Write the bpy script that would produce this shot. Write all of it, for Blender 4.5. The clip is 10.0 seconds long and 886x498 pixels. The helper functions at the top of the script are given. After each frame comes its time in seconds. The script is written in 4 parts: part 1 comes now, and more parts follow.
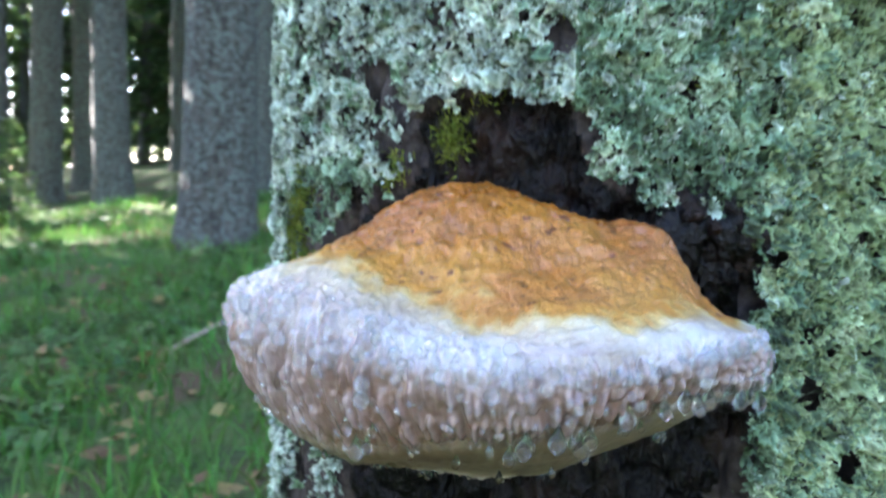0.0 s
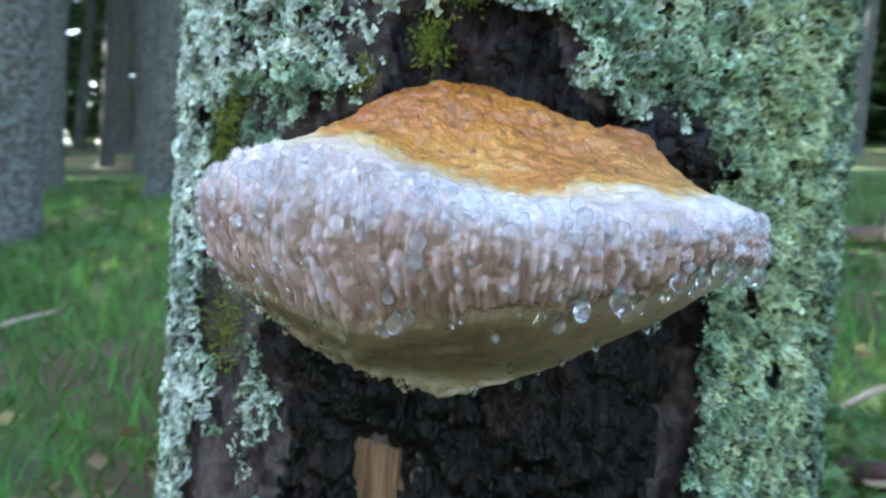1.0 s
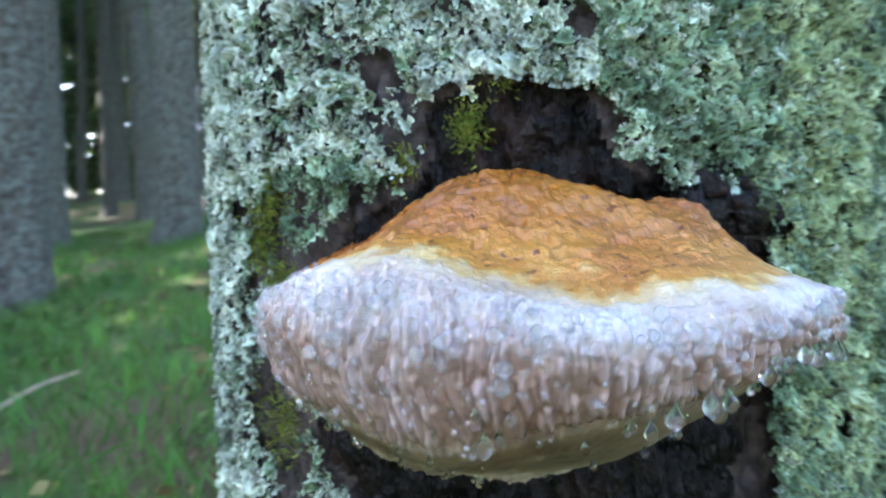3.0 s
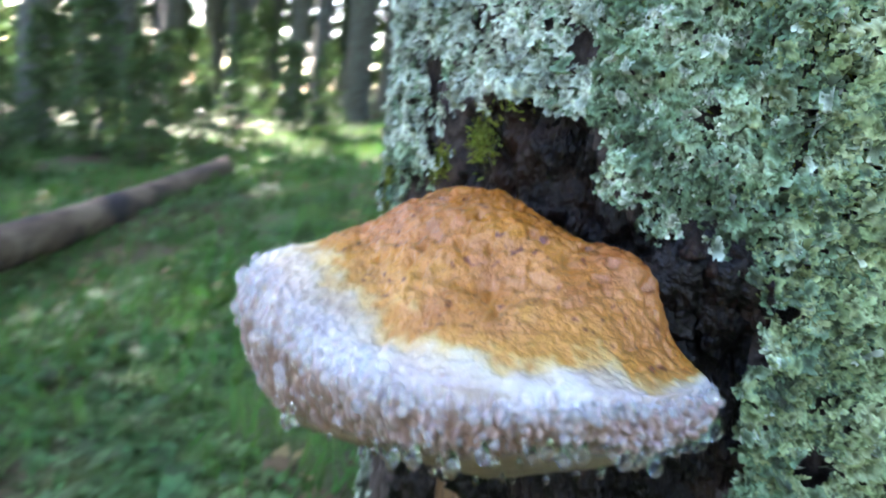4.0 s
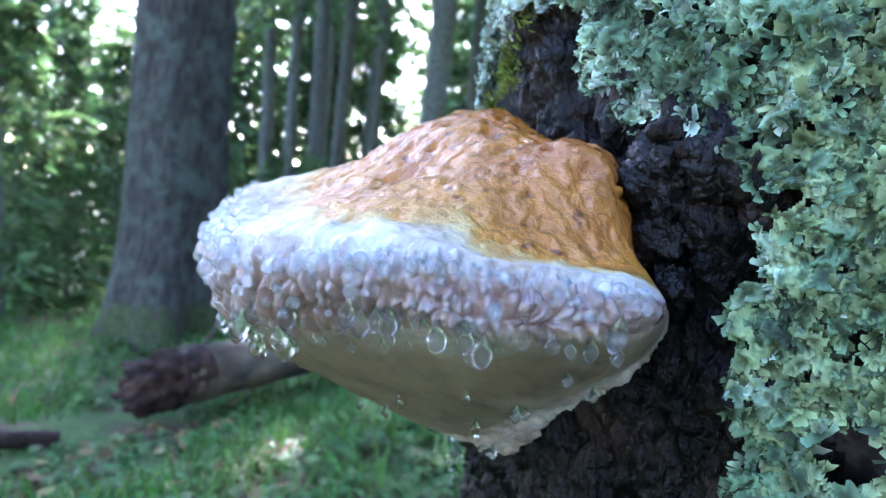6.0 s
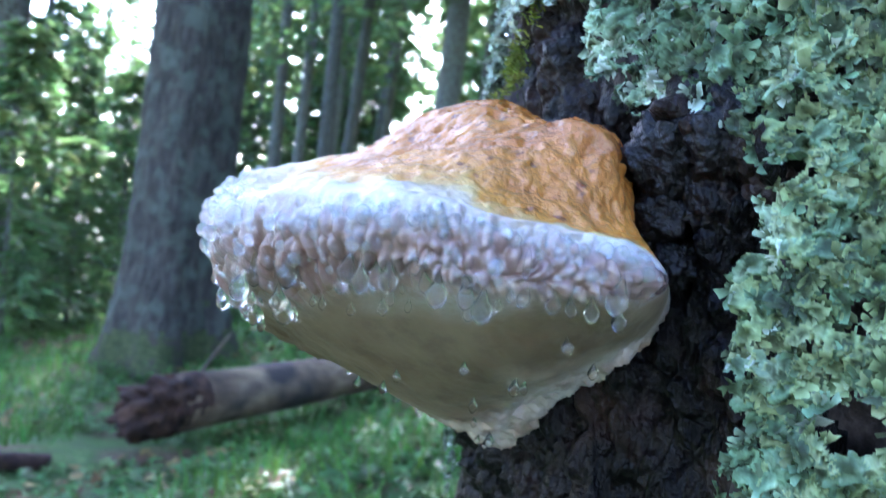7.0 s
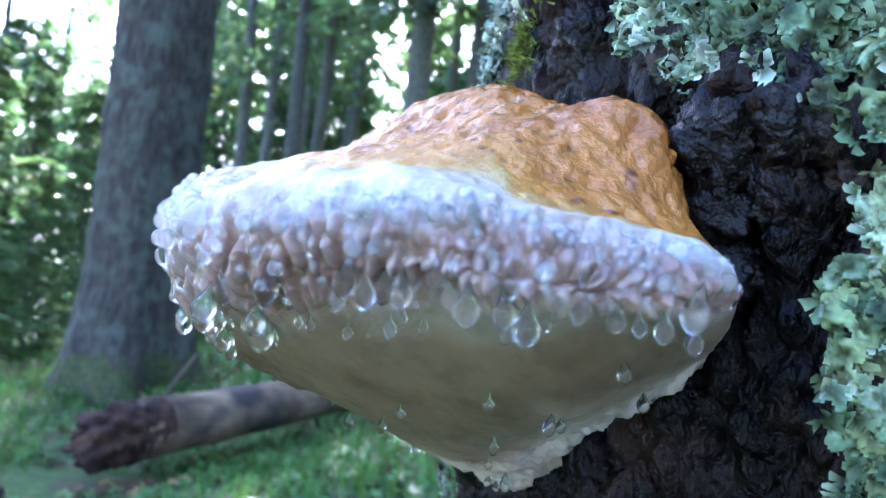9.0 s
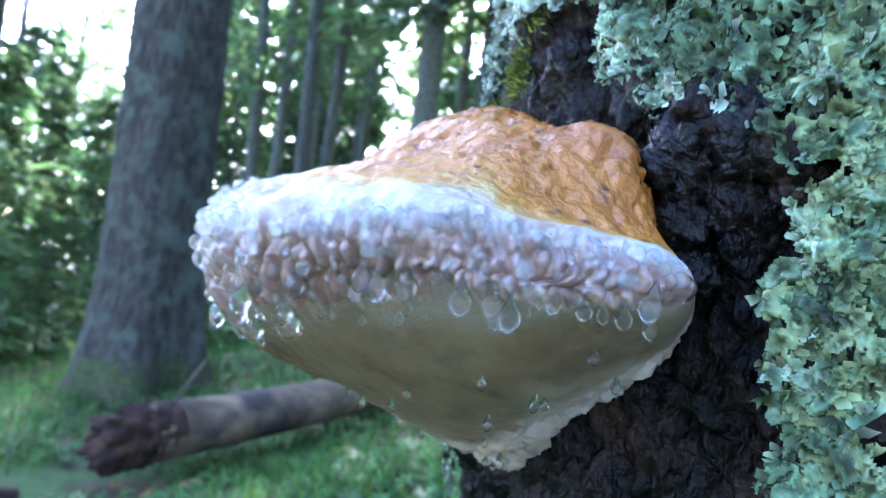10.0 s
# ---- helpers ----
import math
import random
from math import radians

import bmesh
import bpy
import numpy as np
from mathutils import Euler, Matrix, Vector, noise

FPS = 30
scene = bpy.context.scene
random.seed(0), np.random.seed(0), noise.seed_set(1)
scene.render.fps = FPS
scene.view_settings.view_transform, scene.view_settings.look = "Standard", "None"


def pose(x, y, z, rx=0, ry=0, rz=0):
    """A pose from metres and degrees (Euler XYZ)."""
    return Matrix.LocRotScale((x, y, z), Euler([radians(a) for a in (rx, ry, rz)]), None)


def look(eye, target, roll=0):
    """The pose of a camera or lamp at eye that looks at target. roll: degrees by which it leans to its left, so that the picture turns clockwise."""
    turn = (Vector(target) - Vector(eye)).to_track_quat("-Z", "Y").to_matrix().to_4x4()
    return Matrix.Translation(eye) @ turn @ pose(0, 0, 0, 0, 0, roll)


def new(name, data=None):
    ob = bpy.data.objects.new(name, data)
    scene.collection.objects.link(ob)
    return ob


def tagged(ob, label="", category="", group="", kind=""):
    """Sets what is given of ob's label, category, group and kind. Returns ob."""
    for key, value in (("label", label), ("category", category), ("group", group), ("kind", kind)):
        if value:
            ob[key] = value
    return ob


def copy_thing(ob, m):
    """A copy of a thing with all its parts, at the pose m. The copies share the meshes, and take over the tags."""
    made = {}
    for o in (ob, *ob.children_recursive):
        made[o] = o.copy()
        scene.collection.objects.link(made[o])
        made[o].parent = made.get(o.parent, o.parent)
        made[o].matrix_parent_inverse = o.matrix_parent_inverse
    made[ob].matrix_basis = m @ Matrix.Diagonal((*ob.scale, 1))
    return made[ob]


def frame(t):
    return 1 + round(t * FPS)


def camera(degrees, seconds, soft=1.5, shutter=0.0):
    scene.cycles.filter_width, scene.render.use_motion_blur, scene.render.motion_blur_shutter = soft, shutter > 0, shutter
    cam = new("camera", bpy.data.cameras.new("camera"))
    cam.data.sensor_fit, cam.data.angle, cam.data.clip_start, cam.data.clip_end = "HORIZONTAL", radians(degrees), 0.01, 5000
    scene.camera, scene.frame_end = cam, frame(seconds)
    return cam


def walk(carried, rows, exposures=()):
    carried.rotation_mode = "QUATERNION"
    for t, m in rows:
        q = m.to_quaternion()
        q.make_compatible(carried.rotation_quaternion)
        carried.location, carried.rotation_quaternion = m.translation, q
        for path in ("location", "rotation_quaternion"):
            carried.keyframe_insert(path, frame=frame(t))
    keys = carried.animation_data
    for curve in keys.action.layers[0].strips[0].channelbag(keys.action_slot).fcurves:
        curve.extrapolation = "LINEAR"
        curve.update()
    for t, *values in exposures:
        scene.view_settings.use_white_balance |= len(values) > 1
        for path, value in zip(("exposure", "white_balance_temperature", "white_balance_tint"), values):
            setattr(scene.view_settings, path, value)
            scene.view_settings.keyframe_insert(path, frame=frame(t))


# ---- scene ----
cam = camera(63.2, 10.0, soft=1.2, shutter=0.5)
cam.data.dof.use_dof, cam.data.dof.focus_distance, cam.data.dof.aperture_fstop = True, 0.155, 24.0
METRES, EYE, TILT, LEAN, TURN = 0.62, 1.0, 0.0, 0.0, 10.0
ROWS = [
    (0.0, 0.0, 0.0, 0.0, 0.11, -4.71, -1.36),
    (0.5, -0.0333, 0.0355, -0.0453, -5.17, -5.0, -3.83),
    (1.0, -0.0962, 0.0242, -0.07, -15.13, -2.82, -3.98),
    (1.5, -0.1221, 0.0059, -0.0704, -19.64, -1.09, -1.33),
    (2.0, -0.125, 0.0037, -0.0466, -20.98, -0.2, -0.32),
    (2.5, -0.1405, 0.0239, -0.0439, -19.26, 0.5, 0.46),
    (2.7, -0.1512, 0.031, -0.0403, -19.2039, -0.0422, 0.9663),
    (3.8, 0.1009, 0.0289, 0.0349, 14.8797, -8.4989, -2.9028),
    (4.0, 0.1548, 0.0141, 0.0504, 22.54, -11.24, -5.83),
    (4.5, 0.2376, 0.0248, 0.0575, 36.18, -15.78, -4.52),
    (5.0, 0.2727, 0.1215, -0.0217, 46.3, -8.5, -4.76),
    (5.5, 0.3, 0.1655, -0.0461, 49.33, -5.78, -5.37),
    (5.7, 0.303, 0.1636, -0.0405, 50.0679, -5.1181, -4.8006),
    (6.8, 0.3067, 0.1634, -0.0635, 51.2658, -1.4922, -7.2048),
    (7.0, 0.3079, 0.1646, -0.0697, 50.93, -1.14, -7.05),
    (7.5, 0.289, 0.1776, -0.0928, 49.62, -0.08, -6.48),
    (8.0, 0.2671, 0.1997, -0.0853, 48.59, 0.94, -6.01),
    (8.5, 0.2652, 0.1846, -0.0755, 48.44, 1.04, -6.14),
    (9.0, 0.257, 0.187, -0.0764, 48.28, 0.61, -6.39),
    (9.5, 0.266, 0.1877, -0.079, 48.4, 0.72, -6.42),
    (10.0, 0.288, 0.164, -0.0777, 49.04, 1.06, -6.61),
]
EXPOSURES = [(0.0, 4.15, 5950, 23.5), (2.5, 4.2, 6000, 23.5), (3.8, 4.15, 6050, 26), (5.0, 4.3, 5750, 26.5), (5.5, 4.35, 5400, 27.5), (7.5, 4.6, 5230, 27.5), (8.0, 4.75, 5200, 29), (9.0, 4.55, 5180, 29.5), (10.0, 4.55, 5170, 28.5)]
walk(cam, [(t, pose(0, 0, EYE, TILT, LEAN, TURN) @ pose(METRES * x, METRES * y, METRES * z, 90 + pitch, roll, yaw)) for t, x, y, z, yaw, pitch, roll in ROWS], EXPOSURES)

# ---- light ----
SUN_AZ, SUN_EL = 69.0, 31.0        # degrees to the left of +y, and up
world = bpy.data.worlds.new("sky")
scene.world = world
world.use_nodes = True
wn = world.node_tree
sky = wn.nodes.new("ShaderNodeTexSky")
sky.sky_type = "NISHITA"
sky.sun_disc = False
sky.sun_elevation = radians(SUN_EL)
sky.sun_rotation = radians(-SUN_AZ)
wn.links.new(sky.outputs["Color"], wn.nodes["Background"].inputs["Color"])
wn.nodes["Background"].inputs["Strength"].default_value = 0.12
sun_data = bpy.data.lights.new("sun", "SUN")
sun_data.energy, sun_data.angle, sun_data.color = 4.5, radians(0.53), (1.0, 0.93, 0.8)
sun_dir = Vector((-math.sin(radians(SUN_AZ)) * math.cos(radians(SUN_EL)), math.cos(radians(SUN_AZ)) * math.cos(radians(SUN_EL)), math.sin(radians(SUN_EL))))
sun = new("sun", sun_data)
sun.matrix_world = look(sun_dir * 50, (0, 0, 0))


# ---- materials ----
def material(name, colours, scale, rough=0.8, bump=0.3, bump_scale=0.0, stretch=(1, 1, 1), spots=None, island=0.0, thing=0.0, sss=0.0,
             through_light=0.0, spec=0.5, detail=6.0, bump_depth=0.002, coat=0.0, tips=None):
    """Noise-driven colours with a second, coarser stain, and fine relief."""
    m = bpy.data.materials.new(name)
    m.use_nodes = True
    n, l = m.node_tree.nodes, m.node_tree.links
    b = n["Principled BSDF"]
    co = n.new("ShaderNodeTexCoord")
    mp = n.new("ShaderNodeMapping")
    mp.inputs["Scale"].default_value = stretch
    l.new(co.outputs["Object"], mp.inputs["Vector"])
    nz = n.new("ShaderNodeTexNoise")
    nz.inputs["Scale"].default_value, nz.inputs["Detail"].default_value, nz.inputs["Roughness"].default_value = scale, detail, 0.62
    l.new(mp.outputs["Vector"], nz.inputs["Vector"])
    ramp = n.new("ShaderNodeValToRGB")
    e = ramp.color_ramp.elements
    lo, hi = 0.32, 0.68
    for i, c in enumerate(colours):
        p = lo + (hi - lo) * i / max(1, len(colours) - 1)
        el = e[i] if i < 2 else e.new(p)
        el.position, el.color = p, (*c, 1)
    for i, c in enumerate(colours):
        e[i].position = lo + (hi - lo) * i / max(1, len(colours) - 1)
        e[i].color = (*c, 1)
    l.new(nz.outputs["Fac"], ramp.inputs["Fac"])
    out = ramp.outputs["Color"]
    if spots:
        col, sc, low, high = spots
        s = n.new("ShaderNodeTexNoise")
        s.inputs["Scale"].default_value, s.inputs["Detail"].default_value = sc, 3.0
        l.new(co.outputs["Object"], s.inputs["Vector"])
        r = n.new("ShaderNodeMapRange")
        r.inputs["From Min"].default_value, r.inputs["From Max"].default_value = low, high
        l.new(s.outputs["Fac"], r.inputs["Value"])
        mx = n.new("ShaderNodeMix")
        mx.data_type = "RGBA"
        mx.inputs["B"].default_value = (*col, 1)
        l.new(r.outputs["Result"], mx.inputs["Factor"])
        l.new(out, mx.inputs["A"])
        out = mx.outputs["Result"]
    if tips:
        tint = n.new("ShaderNodeAttribute")
        tint.attribute_name = "tint"
    if island or thing:
        hs = n.new("ShaderNodeHueSaturation")
        src = tint.outputs["Fac"] if tips else n.new("ShaderNodeNewGeometry").outputs["Random Per Island"] if island else n.new("ShaderNodeObjectInfo").outputs["Random"]
        amount = island or thing
        for key, a, c in (("Hue", 0.06, 0.5), ("Value", 1.0, 1.0)):
            r = n.new("ShaderNodeMapRange")
            r.inputs["To Min"].default_value, r.inputs["To Max"].default_value = c - a * amount, c + a * amount
            l.new(src, r.inputs["Value"])
            l.new(r.outputs["Result"], hs.inputs[key])
        l.new(out, hs.inputs["Color"])
        out = hs.outputs["Color"]
    # Naturally paler tips; the shade of the gaps is coloured into the middles.
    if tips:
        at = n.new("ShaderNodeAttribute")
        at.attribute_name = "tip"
        tip_shade = n.new("ShaderNodeValToRGB")
        for el, (p, c) in zip(tip_shade.color_ramp.elements, ((0.25, tips[0]), (0.95, tips[1]))):
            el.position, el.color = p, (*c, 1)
        l.new(at.outputs["Fac"], tip_shade.inputs["Fac"])
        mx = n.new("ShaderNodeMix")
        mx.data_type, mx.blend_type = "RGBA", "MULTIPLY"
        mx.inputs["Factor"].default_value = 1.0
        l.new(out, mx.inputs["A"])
        l.new(tip_shade.outputs["Color"], mx.inputs["B"])
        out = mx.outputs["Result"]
    l.new(out, b.inputs["Base Color"])
    b.inputs["Roughness"].default_value = rough
    b.inputs["Specular IOR Level"].default_value = spec
    b.inputs["Coat Weight"].default_value = coat
    b.inputs["Coat Roughness"].default_value = 0.12
    if sss:
        b.inputs["Subsurface Weight"].default_value = sss
        b.inputs["Subsurface Radius"].default_value = (0.004, 0.002, 0.0015)
        b.inputs["Subsurface Scale"].default_value = 1.0
    if bump:
        bn = n.new("ShaderNodeTexNoise")
        bn.inputs["Scale"].default_value, bn.inputs["Detail"].default_value = bump_scale or scale * 2, 5.0
        l.new(mp.outputs["Vector"], bn.inputs["Vector"])
        bp = n.new("ShaderNodeBump")
        bp.inputs["Strength"].default_value, bp.inputs["Distance"].default_value = bump, bump_depth
        l.new(bn.outputs["Fac"], bp.inputs["Height"])
        l.new(bp.outputs["Normal"], b.inputs["Normal"])
    if through_light:
        tr = n.new("ShaderNodeBsdfTranslucent")
        l.new(out, tr.inputs["Color"])
        mix = n.new("ShaderNodeMixShader")
        mix.inputs["Fac"].default_value = through_light
        l.new(b.outputs["BSDF"], mix.inputs[1])
        l.new(tr.outputs["BSDF"], mix.inputs[2])
        l.new(mix.outputs["Shader"], n["Material Output"].inputs["Surface"])
    return m


M_BARK = material("grey_brown_bark", [(0.008, 0.006, 0.006), (0.026, 0.019, 0.018), (0.07, 0.055, 0.05), (0.014, 0.011, 0.011)], 90, 0.6, 1.0, 260, spots=((0.085, 0.065, 0.06), 22, 0.5, 0.7), bump_depth=0.0014, spec=0.2)
M_BURR = material("black_crust", [(0.002, 0.0018, 0.002), (0.0045, 0.0035, 0.0035), (0.01, 0.0075, 0.007)], 160, 0.3, 1.0, 420, bump_depth=0.0022, spec=0.28, spots=((0.026, 0.014, 0.01), 30, 0.52, 0.7))
M_CRUST = material("black_bark", [(0.0008, 0.0006, 0.0008), (0.0028, 0.0021, 0.0023), (0.01, 0.007, 0.007)], 120, 0.3, 1.0, 330, bump_depth=0.004, spec=0.2, stretch=(1, 1, 0.6), spots=((0.024, 0.013, 0.01), 34, 0.54, 0.7))
M_WOOD = material("torn_wood", [(0.04, 0.02, 0.008), (0.11, 0.055, 0.02), (0.19, 0.11, 0.045)], 60, 0.7, 0.6, 120, stretch=(4, 4, 0.35))
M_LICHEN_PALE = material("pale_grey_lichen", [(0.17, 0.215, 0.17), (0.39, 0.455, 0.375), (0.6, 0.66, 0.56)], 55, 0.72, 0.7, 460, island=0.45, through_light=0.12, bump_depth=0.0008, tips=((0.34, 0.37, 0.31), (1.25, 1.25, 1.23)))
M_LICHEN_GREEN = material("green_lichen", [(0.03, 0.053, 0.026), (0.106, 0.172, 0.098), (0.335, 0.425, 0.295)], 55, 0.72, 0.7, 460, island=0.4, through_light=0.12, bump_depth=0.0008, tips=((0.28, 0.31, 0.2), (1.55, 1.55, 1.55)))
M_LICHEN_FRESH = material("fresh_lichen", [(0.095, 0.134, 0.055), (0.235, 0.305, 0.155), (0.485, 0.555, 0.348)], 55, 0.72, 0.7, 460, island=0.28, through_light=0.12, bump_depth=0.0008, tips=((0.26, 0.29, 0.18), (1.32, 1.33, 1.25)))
M_MOSS = material("moss", [(0.06, 0.09, 0.01), (0.16, 0.2, 0.02), (0.28, 0.31, 0.045)], 80, 0.85, 0.3, island=0.4, through_light=0.2)
M_GROUND = material("forest_floor", [(0.03, 0.05, 0.014), (0.06, 0.12, 0.02), (0.09, 0.06, 0.03)], 3.5, 0.95, 1.0, 30, spots=((0.11, 0.065, 0.035), 1.4, 0.52, 0.62), bump_depth=0.03)
M_GRASS = material("grass", [(0.05, 0.132, 0.019), (0.085, 0.208, 0.03), (0.15, 0.26, 0.045)], 2.5, 0.7, 0, island=0.5, through_light=0.35)
M_HERB = material("herbs", [(0.05, 0.11, 0.03), (0.1, 0.19, 0.05), (0.17, 0.22, 0.06)], 3.0, 0.6, 0, island=0.5, through_light=0.3)
M_LITTER = material("dead_leaves", [(0.12, 0.07, 0.03), (0.24, 0.15, 0.06), (0.34, 0.25, 0.11)], 4.0, 0.8, 0, island=0.5, through_light=0.2)
M_TRUNK = material("spruce_bark", [(0.026, 0.021, 0.017), (0.066, 0.058, 0.047), (0.115, 0.107, 0.09)], 26, 0.9, 1.0, 42, stretch=(1, 1, 0.45), spots=((0.135, 0.165, 0.14), 36.0, 0.44, 0.64), thing=0.25, bump_depth=0.02)
M_OLD_BARK = material("old_spruce_bark", [(0.012, 0.0105, 0.009), (0.036, 0.032, 0.027), (0.07, 0.065, 0.055)], 22, 0.92, 1.0, 42, stretch=(1, 1, 0.3), spots=((0.07, 0.085, 0.068), 9.0, 0.47, 0.66), bump_depth=0.025)
M_MOSSY = material("mossy_bark", [(0.02, 0.03, 0.01), (0.045, 0.06, 0.018), (0.08, 0.095, 0.03)], 30, 0.95, 1.0, 60, spots=((0.05, 0.042, 0.032), 9.0, 0.5, 0.62), bump_depth=0.02)
M_NEEDLES = material("spruce_needles", [(0.05, 0.095, 0.03), (0.085, 0.15, 0.048), (0.14, 0.2, 0.06)], 1.5, 0.5, 0, island=0.5, through_light=0.5)
M_TWIG = material("dead_twig", [(0.05, 0.04, 0.03), (0.12, 0.095, 0.07)], 8, 0.9, 0.4)
M_LOG = material("log_bark", [(0.055, 0.033, 0.019), (0.15, 0.098, 0.056), (0.28, 0.2, 0.118)], 9, 0.8, 0.8, 50, stretch=(1, 0.4, 1), spots=((0.035, 0.026, 0.022), 3.2, 0.5, 0.62), bump_depth=0.006)
M_ROT = material("rotten_wood", [(0.01, 0.004, 0.0025), (0.034, 0.013, 0.007), (0.085, 0.04, 0.02)], 16, 0.9, 1.0, 40, bump_depth=0.01)
M_BRANCH = material("bleached_branch", [(0.28, 0.2, 0.14), (0.45, 0.35, 0.26)], 20, 0.8, 0.4)


def water_material(name, glint_white, bend, clearness):
    """Water; part of the light goes straight through, so that what lies under a drop stays lit. White mixed in stands
    for gathered light and glints.
    """
    m = bpy.data.materials.new(name)
    m.use_nodes = True
    n, l = m.node_tree.nodes, m.node_tree.links
    b = n["Principled BSDF"]
    b.inputs["Base Color"].default_value = (1, 1, 1, 1)
    b.inputs["Roughness"].default_value = 0.02
    b.inputs["IOR"].default_value = bend
    b.inputs["Transmission Weight"].default_value = 1.0
    clear = n.new("ShaderNodeBsdfTransparent")
    mix = n.new("ShaderNodeMixShader")
    mix.inputs["Fac"].default_value = clearness
    l.new(b.outputs["BSDF"], mix.inputs[1])
    l.new(clear.outputs["BSDF"], mix.inputs[2])
    glint = n.new("ShaderNodeBsdfDiffuse")
    glint.inputs["Color"].default_value = (0.9, 0.9, 0.92, 1)
    glinted = n.new("ShaderNodeMixShader")
    glinted.inputs["Fac"].default_value = glint_white
    l.new(mix.outputs["Shader"], glinted.inputs[1])
    l.new(glint.outputs["BSDF"], glinted.inputs[2])
    l.new(glinted.outputs["Shader"], n["Material Output"].inputs["Surface"])
    return m


M_WATER = water_material("clear_water", 0.0, 1.36, 0.3)
M_BEAD = water_material("bead_water", 0.1, 1.33, 0.4)


def bead_material():
    """A small bead of sap: see-through, with a wet gleam, and a little white that stands for its sparkle."""
    m = bpy.data.materials.new("sap_beads")
    m.use_nodes = True
    n, l = m.node_tree.nodes, m.node_tree.links
    n.remove(n["Principled BSDF"])
    clear, gleam, sparkle_white = n.new("ShaderNodeBsdfTransparent"), n.new("ShaderNodeBsdfGlossy"), n.new("ShaderNodeBsdfDiffuse")
    gleam.inputs["Roughness"].default_value = 0.03
    sparkle_white.inputs["Color"].default_value = (0.93, 0.93, 0.95, 1)
    body, skin = n.new("ShaderNodeMixShader"), n.new("ShaderNodeMixShader")
    body.inputs["Fac"].default_value = 0.06
    skin.inputs["Fac"].default_value = 0.09
    l.new(clear.outputs["BSDF"], body.inputs[1])
    l.new(sparkle_white.outputs["BSDF"], body.inputs[2])
    l.new(body.outputs["Shader"], skin.inputs[1])
    l.new(gleam.outputs["BSDF"], skin.inputs[2])
    l.new(skin.outputs["Shader"], n["Material Output"].inputs["Surface"])
    return m


M_SAP = bead_material()


# ---- mesh helpers ----
def mesh_object(name, verts, faces, mat, parent=None, smooth=True, mats=None, face_mats=None):
    me = bpy.data.meshes.new(name)
    me.from_pydata([tuple(map(float, v)) for v in verts], [], [tuple(map(int, f)) for f in faces])
    for m in (mats or [mat]):
        me.materials.append(m)
    if face_mats is not None:
        me.polygons.foreach_set("material_index", np.asarray(face_mats, dtype=np.int32))
    if smooth:
        me.polygons.foreach_set("use_smooth", [True] * len(me.polygons))
    me.update()
    ob = new(name, me)
    if parent:
        ob.parent = parent
    return ob


def part(name, verts, faces, mat, parent, label="", **kw):
    return tagged(mesh_object(name, verts, faces, mat, parent, **kw), label)


def grid_faces(nu, nv, closed=False):
    i = np.arange(nu if closed else nu - 1)[:, None]
    j = np.arange(nv - 1)[None, :]
    a, b = i * nv + j, ((i + 1) % nu) * nv + j
    return np.stack([a, b, b + 1, a + 1], -1).reshape(-1, 4)


def tube(points, radii, sides=10, rough=0.0, cap=True, seed=0):
    """A bent, tapering round bar along points, as verts and faces."""
    rng = np.random.default_rng(seed)
    pts = np.asarray(points, float)
    tan = np.gradient(pts, axis=0)
    tan /= np.linalg.norm(tan, axis=1)[:, None] + 1e-9
    ref = np.array([0, 0, 1.0]) if abs(tan[0][2]) < 0.9 else np.array([1.0, 0, 0])
    s = np.cross(tan, ref)
    s /= np.linalg.norm(s, axis=1)[:, None] + 1e-9
    t = np.cross(s, tan)
    a = np.linspace(0, 2 * np.pi, sides, endpoint=False)
    r = np.asarray(radii, float)[:, None] * (1 + rough * rng.normal(size=(len(pts), sides)))
    v = pts[:, None] + r[..., None] * (np.cos(a)[None, :, None] * s[:, None] + np.sin(a)[None, :, None] * t[:, None])
    n = len(pts)
    f = []
    for i in range(n - 1):
        for j in range(sides):
            k = (j + 1) % sides
            f.append((i * sides + j, i * sides + k, (i + 1) * sides + k, (i + 1) * sides + j))
    if cap:
        f.append(tuple(range(sides - 1, -1, -1)))
        f.append(tuple(range((n - 1) * sides, n * sides)))
    return v.reshape(-1, 3), f


def join(pieces):
    vs, fs, k = [], [], 0
    for v, f in pieces:
        vs.append(np.asarray(v, float))
        fs += [tuple(i + k for i in q) for q in f]
        k += len(v)
    return np.concatenate(vs), fs


def noise_field(p, scale, seed=0.0, octaves=3):
    """Fractal noise, about -1 to 1, at an (n, 3) array of places."""
    q = np.asarray(p, float) * scale + seed
    return np.array([noise.fractal(Vector(v), 1.0, 2.0, octaves) for v in q])


def cubic(values, u):
    """A smooth curve through evenly spaced values."""
    v = np.asarray(values, float)
    n = len(v)
    p = np.clip(np.asarray(u, float) * (n - 1), 0, n - 1 - 1e-9)
    i = p.astype(int)
    f = p - i
    e = np.concatenate([[2 * v[0] - v[1]], v, [2 * v[-1] - v[-2]]])
    a, b, c, d = e[i], e[i + 1], e[i + 2], e[i + 3]
    return b + 0.5 * f * (c - a + f * (2 * a - 5 * b + 4 * c - d + f * (3 * (b - c) + d - a)))


# ---- ground ----
TX, TY, TR = 0.008, 0.446, 0.176      # the trunk's axis and radius


